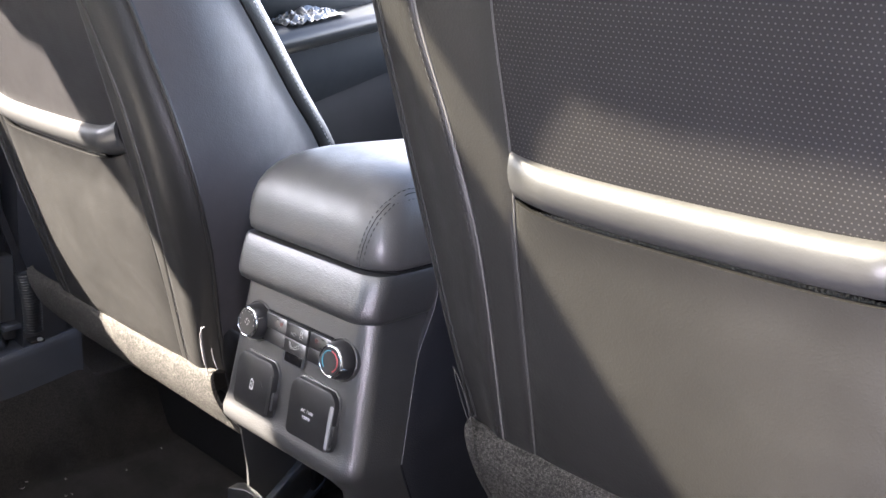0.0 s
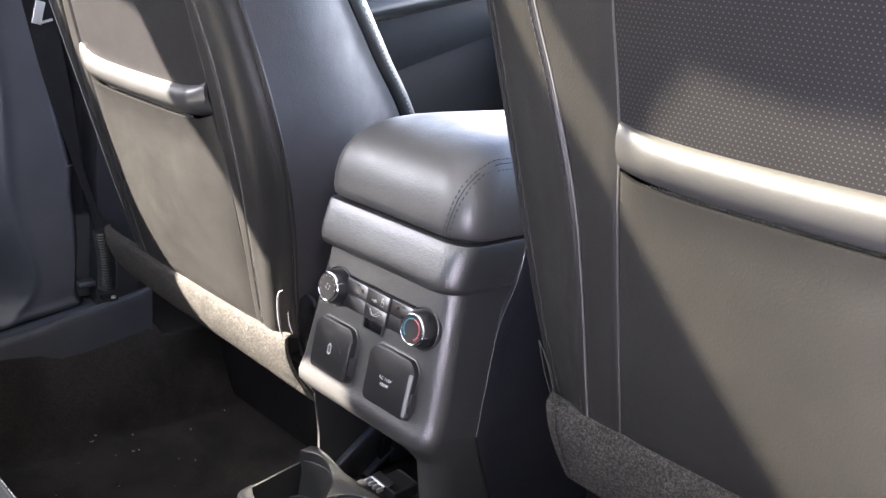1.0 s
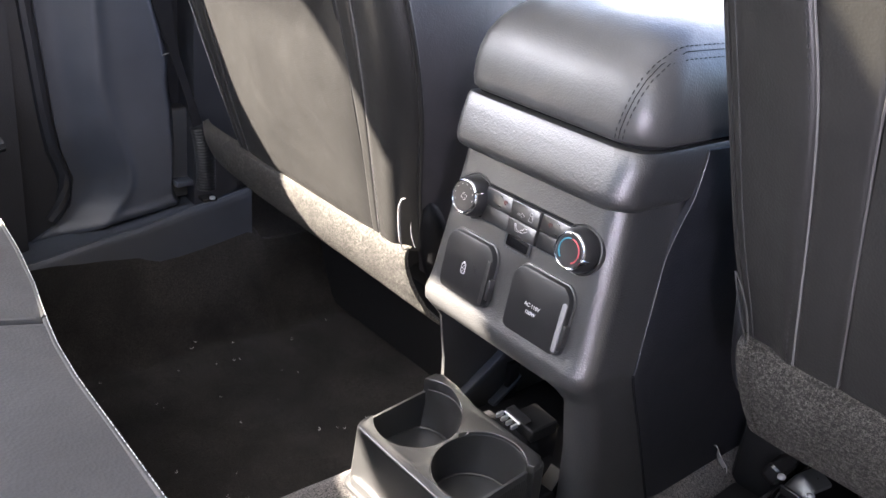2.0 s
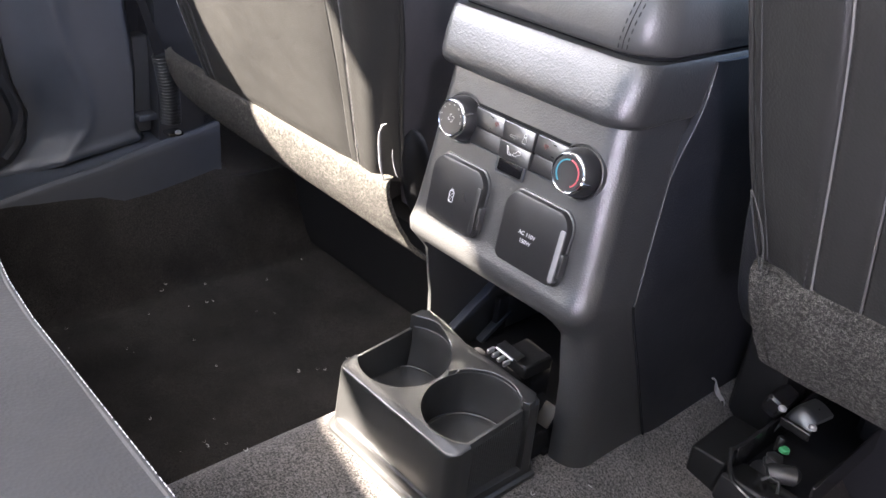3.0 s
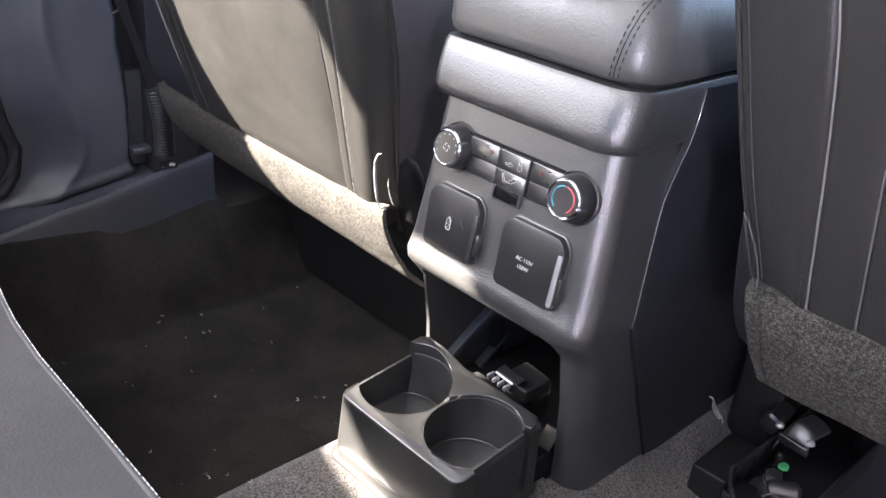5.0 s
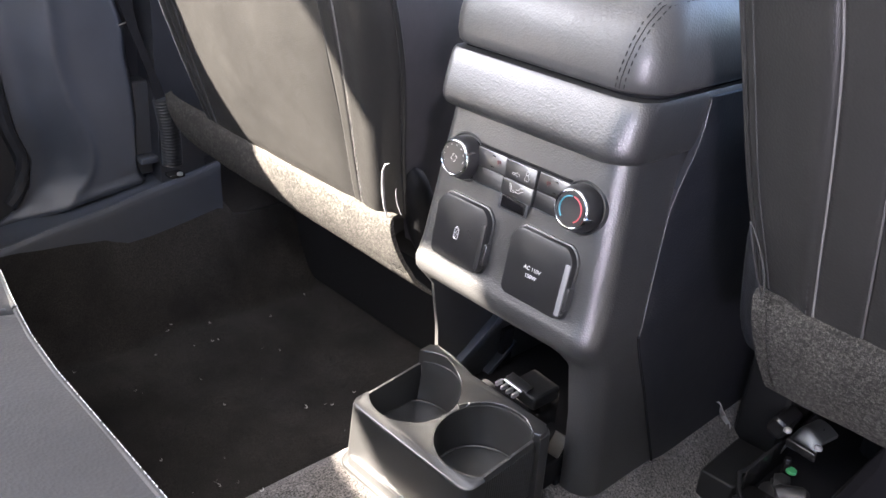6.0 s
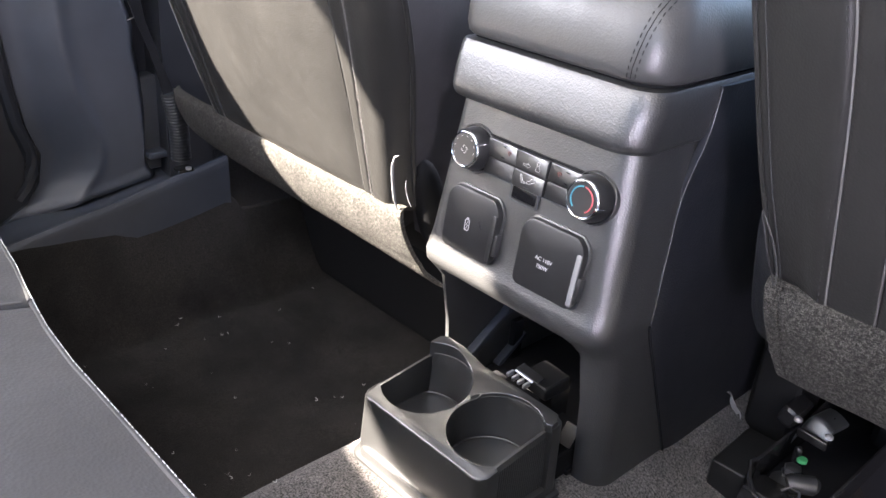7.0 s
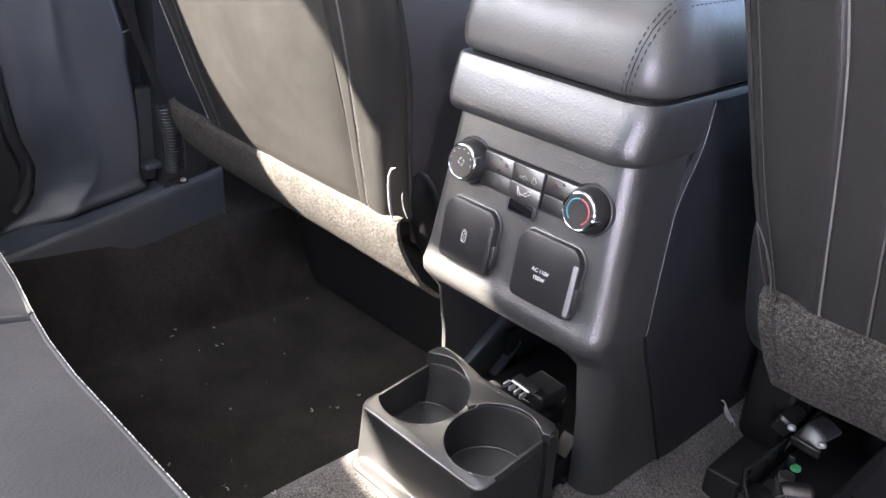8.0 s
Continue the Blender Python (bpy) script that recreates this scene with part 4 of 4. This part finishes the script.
        part("flap_seam", tube([S.at(0.190 - 0.012 * a, b, c - 0.0008) for a, b, c in FLAP], 0.0011, 6), FELT, seat)

    # cushion seen from behind and underneath
    z0 = 0.33 - drop
    # passenger cushion widened to shade the gap beside the console
    wide = 0.285 if inner < 0 else 0.255
    cushion = loft([[(cx + x, yy, z) for x, yy in rounded(-wide, wide, y + 0.20, y + 0.60, 0.05, 6)] for z in (z0 - 0.04, z0 + 0.03, z0 + 0.12)] +
                   [[(cx + x, yy, z0 + 0.165) for x, yy in rounded(-wide + 0.03, wide - 0.03, y + 0.22, y + 0.58, 0.05, 6)]])
    part("cushion", cushion, LEATHER, seat, sharp=60)
    if inner < 0:
        # added bolster that keeps light off the console's side
        part("shading_bolster", loft([[(cx - wide + 0.026 + 0.027 * k * math.cos(a), yy, 0.44 + 0.135 * k * math.sin(a)) for a in (2 * math.pi * m / 20 for m in range(20))]
                                      for yy, k in ((y + 0.205, 0.5), (y + 0.215, 0.8), (y + 0.24, 1.0), (y + 0.56, 1.0), (y + 0.60, 0.6))]), LEATHER, seat, "cushion side bolster added to shade the side of the console", sharp=60)
    else:
        # added black block for the shade under the driver seat
        part("under_seat_shade", block((0.695, 0.40, 0.225), (cx - 0.0525, y + 0.445, 0.108), 0.03), GAP_SHADE, seat)
    # recliner cover on the console side
    def pad(u, d, h0, h1, r):
        n = 14
        return loft([[S.at(u + r * k * math.cos(a), h0 + (h1 - h0) * i / n, d + 0.9 * r * k * math.sin(a)) for a in (2 * math.pi * m / 16 for m in range(16))]
                     for i in range(n + 1) for k in (max(0.15, math.sqrt(max(0.0, 1 - (2 * i / n - 1) ** 4))),)])
    if inner > 0:
        part("recliner_cover", pad(0.2170, 0.036, 0.410, 0.528, 0.0190), RECLINER, seat, "rounded black recliner cover")
        # pale tubes painted in for the sunlit crescents on the recliner cover
        rim = [(0.2305, 0.5425), (0.2225, 0.538), (0.2160, 0.528), (0.2110, 0.513), (0.2075, 0.495), (0.2055, 0.480), (0.2070, 0.468)]
        part("sunlit_rim", tube([S.at(u, h, -0.002) for u, h in rim], [0.0003, 0.0010, 0.0014, 0.0017, 0.0017, 0.0014, 0.0005], 8), STRIP, seat, "pale tube painted in for the sunlit cover edge")
        part("sunlit_rim", tube([S.at(0.2330 - 0.003 * math.sin(math.pi * k), 0.482 + 0.032 * k, -0.002) for k in np.linspace(0, 1, 8)], [0.0003 + 0.0005 * math.sin(math.pi * i / 7) for i in range(8)], 6), STRIP, seat, "pale tube painted in for the sunlit cover edge")
    else:
        part("recliner_cover", pad(0.218, 0.062, 0.37, 0.53, 0.024), PLASTIC_DARK, seat, "rounded dark recliner cover")
    # plinth under the cushion, coloured black for the shade under the seat
    part("seat_base", block((0.36, 0.40, 0.36 - drop), (cx, y + 0.52, (0.36 - drop) / 2 + 0.01), 0.02), GAP_SHADE, seat)
    return S, seat


front_seat("black leather front passenger seat with grey felt flap and pocket", 0.41, 0.037, 0.0,
           [(0.46, 0.124), (0.66, 0.129), (0.735, 0.128), (0.84, 0.135), (1.02, 0.135)],
           [(0.46, 0.158), (0.65, 0.166), (0.745, 0.183), (0.836, 0.205), (1.02, 0.215)], -1, 0.716, 0.006)
front_seat("black leather driver seat set lower, sunlit pocket and felt flap", -0.41, 0.045, 0.1,
           [(0.46, 0.148), (0.60, 0.160), (0.76, 0.160), (0.9, 0.150), (1.02, 0.145)],
           [(0.46, 0.161), (0.68, 0.186), (0.80, 0.185), (0.905, 0.165), (1.02, 0.16)], 1, 0.7495, 0.013)


# ---- rear bench ----
bench = thing("rear_bench_cushion", "dark grey leather rear seat cushion with white stitched front edge", "car seat")
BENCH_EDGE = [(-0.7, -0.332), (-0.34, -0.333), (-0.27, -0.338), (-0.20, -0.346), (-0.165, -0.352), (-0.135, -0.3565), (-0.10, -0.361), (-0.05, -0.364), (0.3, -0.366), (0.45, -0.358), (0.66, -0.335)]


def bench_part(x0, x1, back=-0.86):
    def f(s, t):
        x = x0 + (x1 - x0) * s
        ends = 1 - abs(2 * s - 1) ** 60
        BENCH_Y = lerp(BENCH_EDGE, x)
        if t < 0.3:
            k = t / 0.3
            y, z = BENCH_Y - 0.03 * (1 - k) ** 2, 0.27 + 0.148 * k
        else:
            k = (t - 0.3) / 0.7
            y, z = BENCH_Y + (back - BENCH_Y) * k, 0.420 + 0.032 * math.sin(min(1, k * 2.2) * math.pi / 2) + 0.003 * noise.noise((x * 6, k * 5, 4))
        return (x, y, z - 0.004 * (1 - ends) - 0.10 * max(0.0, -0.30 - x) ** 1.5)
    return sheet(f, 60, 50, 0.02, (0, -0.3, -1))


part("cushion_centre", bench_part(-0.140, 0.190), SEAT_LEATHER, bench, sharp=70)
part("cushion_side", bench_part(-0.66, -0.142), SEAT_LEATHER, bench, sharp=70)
# unseen right section, added to keep the lamp off the console's lower leg
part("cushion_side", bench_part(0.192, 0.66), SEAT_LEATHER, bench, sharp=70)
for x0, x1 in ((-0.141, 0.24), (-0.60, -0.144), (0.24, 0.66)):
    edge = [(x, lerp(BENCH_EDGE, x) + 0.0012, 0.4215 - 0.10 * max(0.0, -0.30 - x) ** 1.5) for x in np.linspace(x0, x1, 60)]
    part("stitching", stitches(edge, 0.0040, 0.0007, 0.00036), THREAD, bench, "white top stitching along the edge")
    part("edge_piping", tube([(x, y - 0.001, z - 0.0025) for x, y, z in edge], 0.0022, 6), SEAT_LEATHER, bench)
part("cross_seam", tube([(-0.1415, -0.362 - 0.30 * k, 0.4215 + 0.032 * math.sin(min(1, k * 0.6 * 2.2) * math.pi / 2)) for k in np.linspace(0, 1, 20)], 0.0009, 5), THREAD_GREY, bench)
part("stitching", stitches([(-0.150 - 0.004 * k, -0.352 + 0.014 * k - 0.010 * k * k, 0.418 - 0.055 * k) for k in np.linspace(0, 1, 8)], 0.004, 0.002, 0.0006), THREAD_PALE, bench)
part("bench_base", block((1.30, 0.46, 0.24), (0.0, -0.63, 0.15), 0.02), PLASTIC_DARK, bench)

# ---- door sill, B-pillar ----
sill = thing("door_sill_trim", "blue-grey moulded plastic door sill trim", "sill trim", kind="structure")


def sill_shape(s, t):
    y = -0.9 + 1.054 * s
    z0 = lerp(CARPET_EDGE, min(y, 0.155)) - 0.03
    top = 0.191 + (0.198 if y > -0.053 else 0.170) * (y + 0.053) + 0.002 * noise.noise((y * 14, 0, 0))
    prof = [(-0.738, z0), (-0.741, z0 + 0.5 * (top - z0)), (-0.744, top - 0.006), (-0.748, top), (-0.757, top - 0.004), (-0.775, top - 0.003), (-0.815, top + 0.002)]
    k = t * (len(prof) - 1)
    i = min(int(k), len(prof) - 2)
    x, z = (prof[i][n] + (prof[i + 1][n] - prof[i][n]) * (k - i) for n in (0, 1))
    return (x, y, z)


part("sill_cover", sheet(sill_shape, 60, 24, 0.01, (-0.4, 0, -0.6)), PLASTIC_GREY, sill, sharp=50)

pillar = thing("pillar_trim", "blue-grey plastic B-pillar trim with a flared foot", "pillar trim", kind="structure")


GAP = [(0.165, -0.19), (0.193, -0.142), (0.223, -0.119), (0.265, -0.112), (0.31, -0.127), (0.36, -0.134), (0.559, -0.153), (1.35, -0.20)]
CREASE = [(0.19, -0.085), (0.206, -0.0724), (0.225, -0.055), (0.238, -0.0455), (0.258, -0.040), (0.28, -0.0400), (0.31, -0.049), (0.3576, -0.0670), (0.42, -0.0785), (0.557, -0.082), (1.35, -0.13)]
FRONT = [(0.20, 0.046), (0.214, 0.046), (0.222, 0.038), (0.244, 0.0345), (0.3135, 0.0378), (0.364, 0.0355), (0.4134, 0.0285), (0.447, 0.030), (0.553, 0.001), (1.35, -0.06)]


def pillar_shape(s, t):
    foot_z = lerp([(0.0, 0.165), (0.5, 0.189), (1.0, 0.212)], s)
    z = foot_z + (1.30 - foot_z) * t
    a, m, e = lerp(GAP, z), lerp(CREASE, z), lerp(FRONT, z)
    if s < 0.5:
        k = s / 0.5
        y, x = a + (m - a) * k, -0.812 + 0.030 * smooth_join(0, 1, k) ** 1.5
    else:
        k = (s - 0.5) / 0.5
        y, x = m + (e - m) * k, -0.782 + 0.008 * k - 0.012 * max(0, k - 0.9) / 0.1
    foot = math.exp(-((t - 0.008) / 0.006) ** 2)
    ridge = math.exp(-((s - 0.52) / 0.05) ** 2)
    return (x + 0.004 * foot + 0.004 * ridge, y, z)


part("pillar_cover", sheet(pillar_shape, 60, 240, 0.02, (-1, 0, 0)), PLASTIC_GREY, pillar, sharp=60)
part("pillar_recess", block((0.05, 0.056, 0.150), (-0.812, 0.058, 0.292), 0.006), BODY, pillar)
part("recess_lip", block((0.030, 0.034, 0.010), (-0.780, 0.049, 0.247), 0.003), PLASTIC_GREY, pillar)
part("pillar_front", block((0.05, 0.08, 1.0), (-0.80, 0.105, 0.76), 0.01), PLASTIC_DARK, pillar)
# added black filler, painting the dark beyond the sill's end
part("pillar_shade_block", block((0.05, 0.50, 0.26), (-0.785, 0.375, 0.12), 0.01), GAP_SHADE, pillar)
part("pillar_core", block((0.07, 0.42, 1.15), (-0.8505, 0.02, 0.675), 0.01), PLASTIC_DARK, pillar)
part("door_seal", tube([(-0.815, lerp(GAP, z) - 0.012, z) for z in np.linspace(0.20, 1.3, 60)], 0.010, 8), PLASTIC_DARK, pillar, "black rubber door seal")

rear_door_trim = thing("rear_door_trim", "black rear door lining with a moulded map pocket", "door trim", kind="structure")
part("lining", sheet(lambda s, t: (-0.794 + 0.035 * math.sin(math.pi * min(1, t * 1.4)) * min(1, (1 - s) * 5), -1.1 + 0.91 * s, 0.10 + 0.6 * t), 30, 30, 0.03, (-1, 0, 0)), PLASTIC_DARK, rear_door_trim)
part("pocket_lip", tube([(-0.755, y, 0.33 + 0.10 * max(0, (y + 0.32)) ** 1 * 2) for y in np.linspace(-0.6, -0.22, 16)], 0.010, 8), PLASTIC_DARK, rear_door_trim)

# ribbed sleeve and belt at the pillar foot
sleeve = thing("belt_anchor_sleeve", "ribbed black rubber sleeve over the belt anchor", "sleeve")
p0, p1 = Vector((-0.72, 0.060, 0.254)), Vector((-0.72, 0.049, 0.360))
pts, rad = [], []
for i in range(353):
    k = i / 352
    pts.append(p0.lerp(p1, k) + Vector((0, 0.004 * math.sin(k * 3), 0)))
    rad.append(0.0130 + 0.0024 * math.sin(k * 2 * math.pi * 22))
part("ribbed_sleeve", tube(pts, rad, 18), RIBBED, sleeve)
part("anchor_bolt", lathe([(0.0045, 0), (0.0045, 0.003), (0.003, 0.004)], Matrix.Translation((-0.710, 0.066, 0.239)), 12), STEEL, sleeve, "bright anchor bolt")
part("anchor_plate", block((0.02, 0.024, 0.006), (-0.722, 0.064, 0.236), 0.002), BLACK_METAL, sleeve)
BELT = [(0.350, -0.720, 0.049, 0.018), (0.40, -0.725, 0.036, 0.012), (0.46, -0.738, 0.021, 0.013), (0.51, -0.742, 0.010, 0.022), (0.56, -0.744, -0.001, 0.033), (0.62, -0.748, -0.014, 0.040), (0.72, -0.752, -0.035, 0.045), (1.25, -0.77, -0.12, 0.046)]


def belt(s, t):
    z = 0.355 + 0.895 * t
    x, y, w = (lerp([(row[0], row[n]) for row in BELT], z) for n in (1, 2, 3))
    return (x, y + (s - 0.5) * w, z)


part("belt_webbing", sheet(belt, 4, 60, 0.002, (1, 0, 0)), WEBBING, sleeve, "black belt webbing")
part("belt_loop", tube([(-0.742, 0.003 + 0.020 * k, 0.463 + 0.006 * k) for k in (0, 0.5, 1)], 0.0012, 5), THREAD_GREY, sleeve)
tongue = thing("belt_tongue", "steel belt tongue with a dark grip on the webbing", "seat belt")
part("tongue_plate", block((0.003, 0.014, 0.034), (-0.742, -0.036, 0.700), 0.001, pose(0, 0, 0, -12)), STEEL, tongue, "bright steel plate")
part("tongue_rod", tube([(-0.741, -0.034, 0.685), (-0.741, -0.016, 0.691)], 0.002, 6), STEEL, tongue)
part("tongue_grip", block((0.014, 0.055, 0.022), (-0.745, -0.040, 0.735), 0.005, pose(0, 0, 0, -8)), PLASTIC_GREY, tongue)

# ---- front door interior seen between the seats ----
armrest = thing("front_door_armrest", "dark front door armrest rising forward, with a blue-grey pad below", "armrest")


def arm_ring(y):
    z = 0.770 + 0.22 * (y - 0.57)
    return [(x, y, z + dz) for x, dz in ((-0.757, -0.004), (-0.735, 0.002), (-0.705, 0.003), (-0.678, -0.002), (-0.664, -0.014), (-0.662, -0.028), (-0.672, -0.042), (-0.700, -0.054), (-0.757, -0.058))]


part("armrest_body", loft([arm_ring(y) for y in np.linspace(0.36, 1.08, 22)]), GLOSS_TRIM, armrest, sharp=50)
part("door_pad", sheet(lambda s, t: (-0.742 + 0.045 * math.sin(0.5 * math.pi * min(1.0, 0.25 + t)), 0.30 + 0.80 * s, (0.600 + 0.30 * (0.30 + 0.80 * s - 0.60)) * (1 - t) + (0.724 + 0.22 * (0.30 + 0.80 * s - 0.57)) * t), 24, 12, 0.012, (-1, 0, 0)), DOOR_PAD, armrest, "blue-grey padded door panel")
part("lower_lining", sheet(lambda s, t: (-0.746 + 0.012 * math.sin(t * math.pi), 0.2 + 0.90 * s, 0.2 + 0.5 * t), 16, 16, 0.010, (-1, 0, 0)), ARMREST, armrest)
part("upper_lining", sheet(lambda s, t: (-0.748 + 0.016 * math.sin(math.pi * t), 0.20 + 0.90 * s, 0.775 + 0.088 * t), 16, 10, 0.008, (-1, 0, 0)), DOOR_PAD, armrest, "blue-grey upper door lining")


def crumple(s, t):
    x, y = -0.752 + 0.075 * t, 0.545 + 0.135 * s
    lift = 0.003 + 0.020 * math.sin(math.pi * s) ** 0.7 * (1 - t) + 0.010 * noise.noise((s * 9, t * 6, 5.0)) + 0.005 * noise.noise((s * 23, t * 15, 1.0))
    return (x, y, 0.772 + 0.22 * (y - 0.57) + max(0.001, lift))


wrap = part("plastic_wrap", sheet(crumple, 44, 26, 0.0008, (0, 0, -1)), WRAP, sharp=25)
tagged(wrap, "crumpled shiny clear plastic wrap lying on the door armrest", "plastic wrap")

# ---- seat rail by the tunnel ----
rail = thing("seat_rail", "black steel seat rail and zinc bracket with bolts", "seat rail")
rail.location = (0.0095, 0.028, 0.0)
part("rail_cover", block((0.036, 0.080, 0.060), (0.157, 0.177, 0.170), 0.004, pose(0, 0, 0, 0, 0, 2)), ARMREST, rail, "black plastic rail end cover")
# channel coloured black for the dark under the seat
part("channel", block((0.070, 0.46, 0.010), (0.212, 0.385, 0.172), 0.003), GAP_SHADE, rail)
part("channel_side", block((0.004, 0.42, 0.042), (0.1755, 0.37, 0.189), 0.0018), BLACK_METAL, rail)
part("channel_side", block((0.004, 0.42, 0.030), (0.246, 0.39, 0.186), 0.0018), BLACK_METAL, rail)
part("rail_lip", tube([(0.1755, 0.200, 0.2095), (0.1755, 0.164, 0.2095), (0.1715, 0.155, 0.207), (0.180, 0.140, 0.200), (0.193, 0.128, 0.196), (0.212, 0.124, 0.194), (0.236, 0.122, 0.194)], 0.0026, 8), BLACK_METAL, rail)
part("rail_nose", block((0.070, 0.050, 0.030), (0.212, 0.152, 0.176), 0.006, pose(0, 0, 0, -14)), BLACK_METAL, rail)
part("bracket", sheet(lambda s, t: (0.180 + 0.033 * s + 0.006 * t, 0.226 + 0.034 * t - 0.006 * s, 0.2350 + 0.005 * math.sin(math.pi * s) - 0.018 * (1 - min(1.0, s / 0.35)) ** 2 - 0.014 * max(0.0, (0.35 - t) / 0.35) ** 2), 28, 20, 0.004, (0, 0, -1)), ZINC, rail, "bright bent zinc bracket", sharp=60)
part("bracket_flange", block((0.032, 0.004, 0.011), (0.200, 0.219, 0.2215), 0.0015, pose(0, 0, 0, 12, 0, -4)), BLACK_METAL, rail)
part("bracket_hole", lathe([(0.0048, 0), (0.0048, 0.0010), (0.0040, 0.0014)], Matrix.Translation((0.2035, 0.2435, 0.2372)) @ pose(0, 0, 0, 8, -6), 14), GAP_SHADE, rail)
part("bracket_wing", block((0.020, 0.034, 0.026), (0.170, 0.240, 0.228), 0.007, pose(0, 0, 0, 10, 18, 0)), BLACK_METAL, rail)
part("seat_leg", block((0.052, 0.070, 0.180), (0.143, 0.278, 0.215), 0.010), ARMREST, rail, "black plastic leg cover")
for bx, by, bz in ((0.1835, 0.215, 0.236), (0.2145, 0.220, 0.231)):
    part("rivet", lathe([(0.0042, 0), (0.0042, 0.0025), (0.0022, 0.0042)], Matrix.Translation((bx, by, bz)), 10), STEEL, rail)
part("washer", lathe([(0.0165, 0), (0.0165, 0.004), (0.0110, 0.0045)], Matrix.Translation((0.199, 0.189, 0.178)), 20), PLASTIC_SOFT, rail)
part("bolt", lathe([(0.0105, 0), (0.0105, 0.003), (0.0088, 0.0035), (0.0088, 0.010), (0.0068, 0.011)], Matrix.Translation((0.197, 0.202, 0.182)), 6), PLASTIC_SOFT, rail, "hexagonal bolt")
part("paint_dot", lathe([(0.0055, 0), (0.0055, 0.003), (0.004, 0.004)], Matrix.Translation((0.196, 0.2245, 0.187)), 10), GREEN, rail, "dab of green paint")
part("stud", lathe([(0.0045, 0), (0.0045, 0.018), (0.003, 0.020)], Matrix.Translation((0.189, 0.226, 0.180)), 8), BLACK_METAL, rail)
part("roller", tube([(0.207, 0.166, 0.198), (0.209, 0.168, 0.199), (0.226, 0.182, 0.199), (0.228, 0.184, 0.198)], [0.008, 0.0095, 0.0095, 0.007], 16), COVER, rail, "grey plastic roller")
part("hook", tube([(0.206, 0.160, 0.192), (0.212, 0.162, 0.199), (0.222, 0.160, 0.200), (0.226, 0.152, 0.194)], 0.0016, 8), PLASTIC_SOFT, rail)

tag = part("paper_scrap", sheet(lambda s, t: (0.116 + 0.011 * s * (1 - 0.4 * t) + 0.010 * t + 0.002 * math.sin(t * 9), 0.240 + 0.016 * t - 0.004 * s, 0.228 - 0.030 * t + 0.003 * math.sin(s * 4 + t * 6)), 6, 10, 0.0008, (0, -1, 0)), LINT)
tagged(tag, "crumpled pale scrap of paper stuck by the console", "paper")

# ---- lint on the carpet ----
rng = random.Random(5)


def lint(x, y, z, size, kind):
    a = rng.uniform(0, math.pi)
    pts = [(x + size * k * math.cos(a + k * 0.8), y + size * k * math.sin(a + k * 0.8), z + 0.002 + 0.002 * abs(k)) for k in (-1, -0.4, 0.2, 0.7, 1)]
    size *= 0.55
    r = size * (0.30 if kind else 0.10)
    ob = part("lint", tube(pts, [r * 0.4, r, r * 0.8, r, r * 0.4], 5), LINT)
    tagged(ob, "tiny pale speck of lint on the carpet", "lint", "carpet lint")


for x, y, size, kind in ((-0.672, 0.019, 0.004, 1), (-0.665, 0.010, 0.007, 0), (-0.377, 0.069, 0.005, 1), (-0.312, -0.106, 0.0045, 1), (-0.612, 0.164, 0.005, 0), (-0.52, 0.12, 0.004, 0), (-0.45, -0.02, 0.003, 1),
                         (-0.36, 0.10, 0.003, 1), (-0.60, 0.06, 0.003, 1), (-0.55, -0.10, 0.003, 0), (-0.64, 0.25, 0.003, 1)):
    lint(x, y, hump(x), size, kind)
for i in range(22):
    x, y = rng.uniform(-0.66, -0.27), rng.uniform(-0.22, 0.17)
    lint(x, y, hump(x), rng.uniform(0.0015, 0.0034), i % 3 == 0)
for x, y, size in ((0.105, -0.02, 0.003), (0.125, 0.04, 0.003), (-0.085, -0.19, 0.003)):
    lint(x, y, hump(x) + 0.008, size, 1)
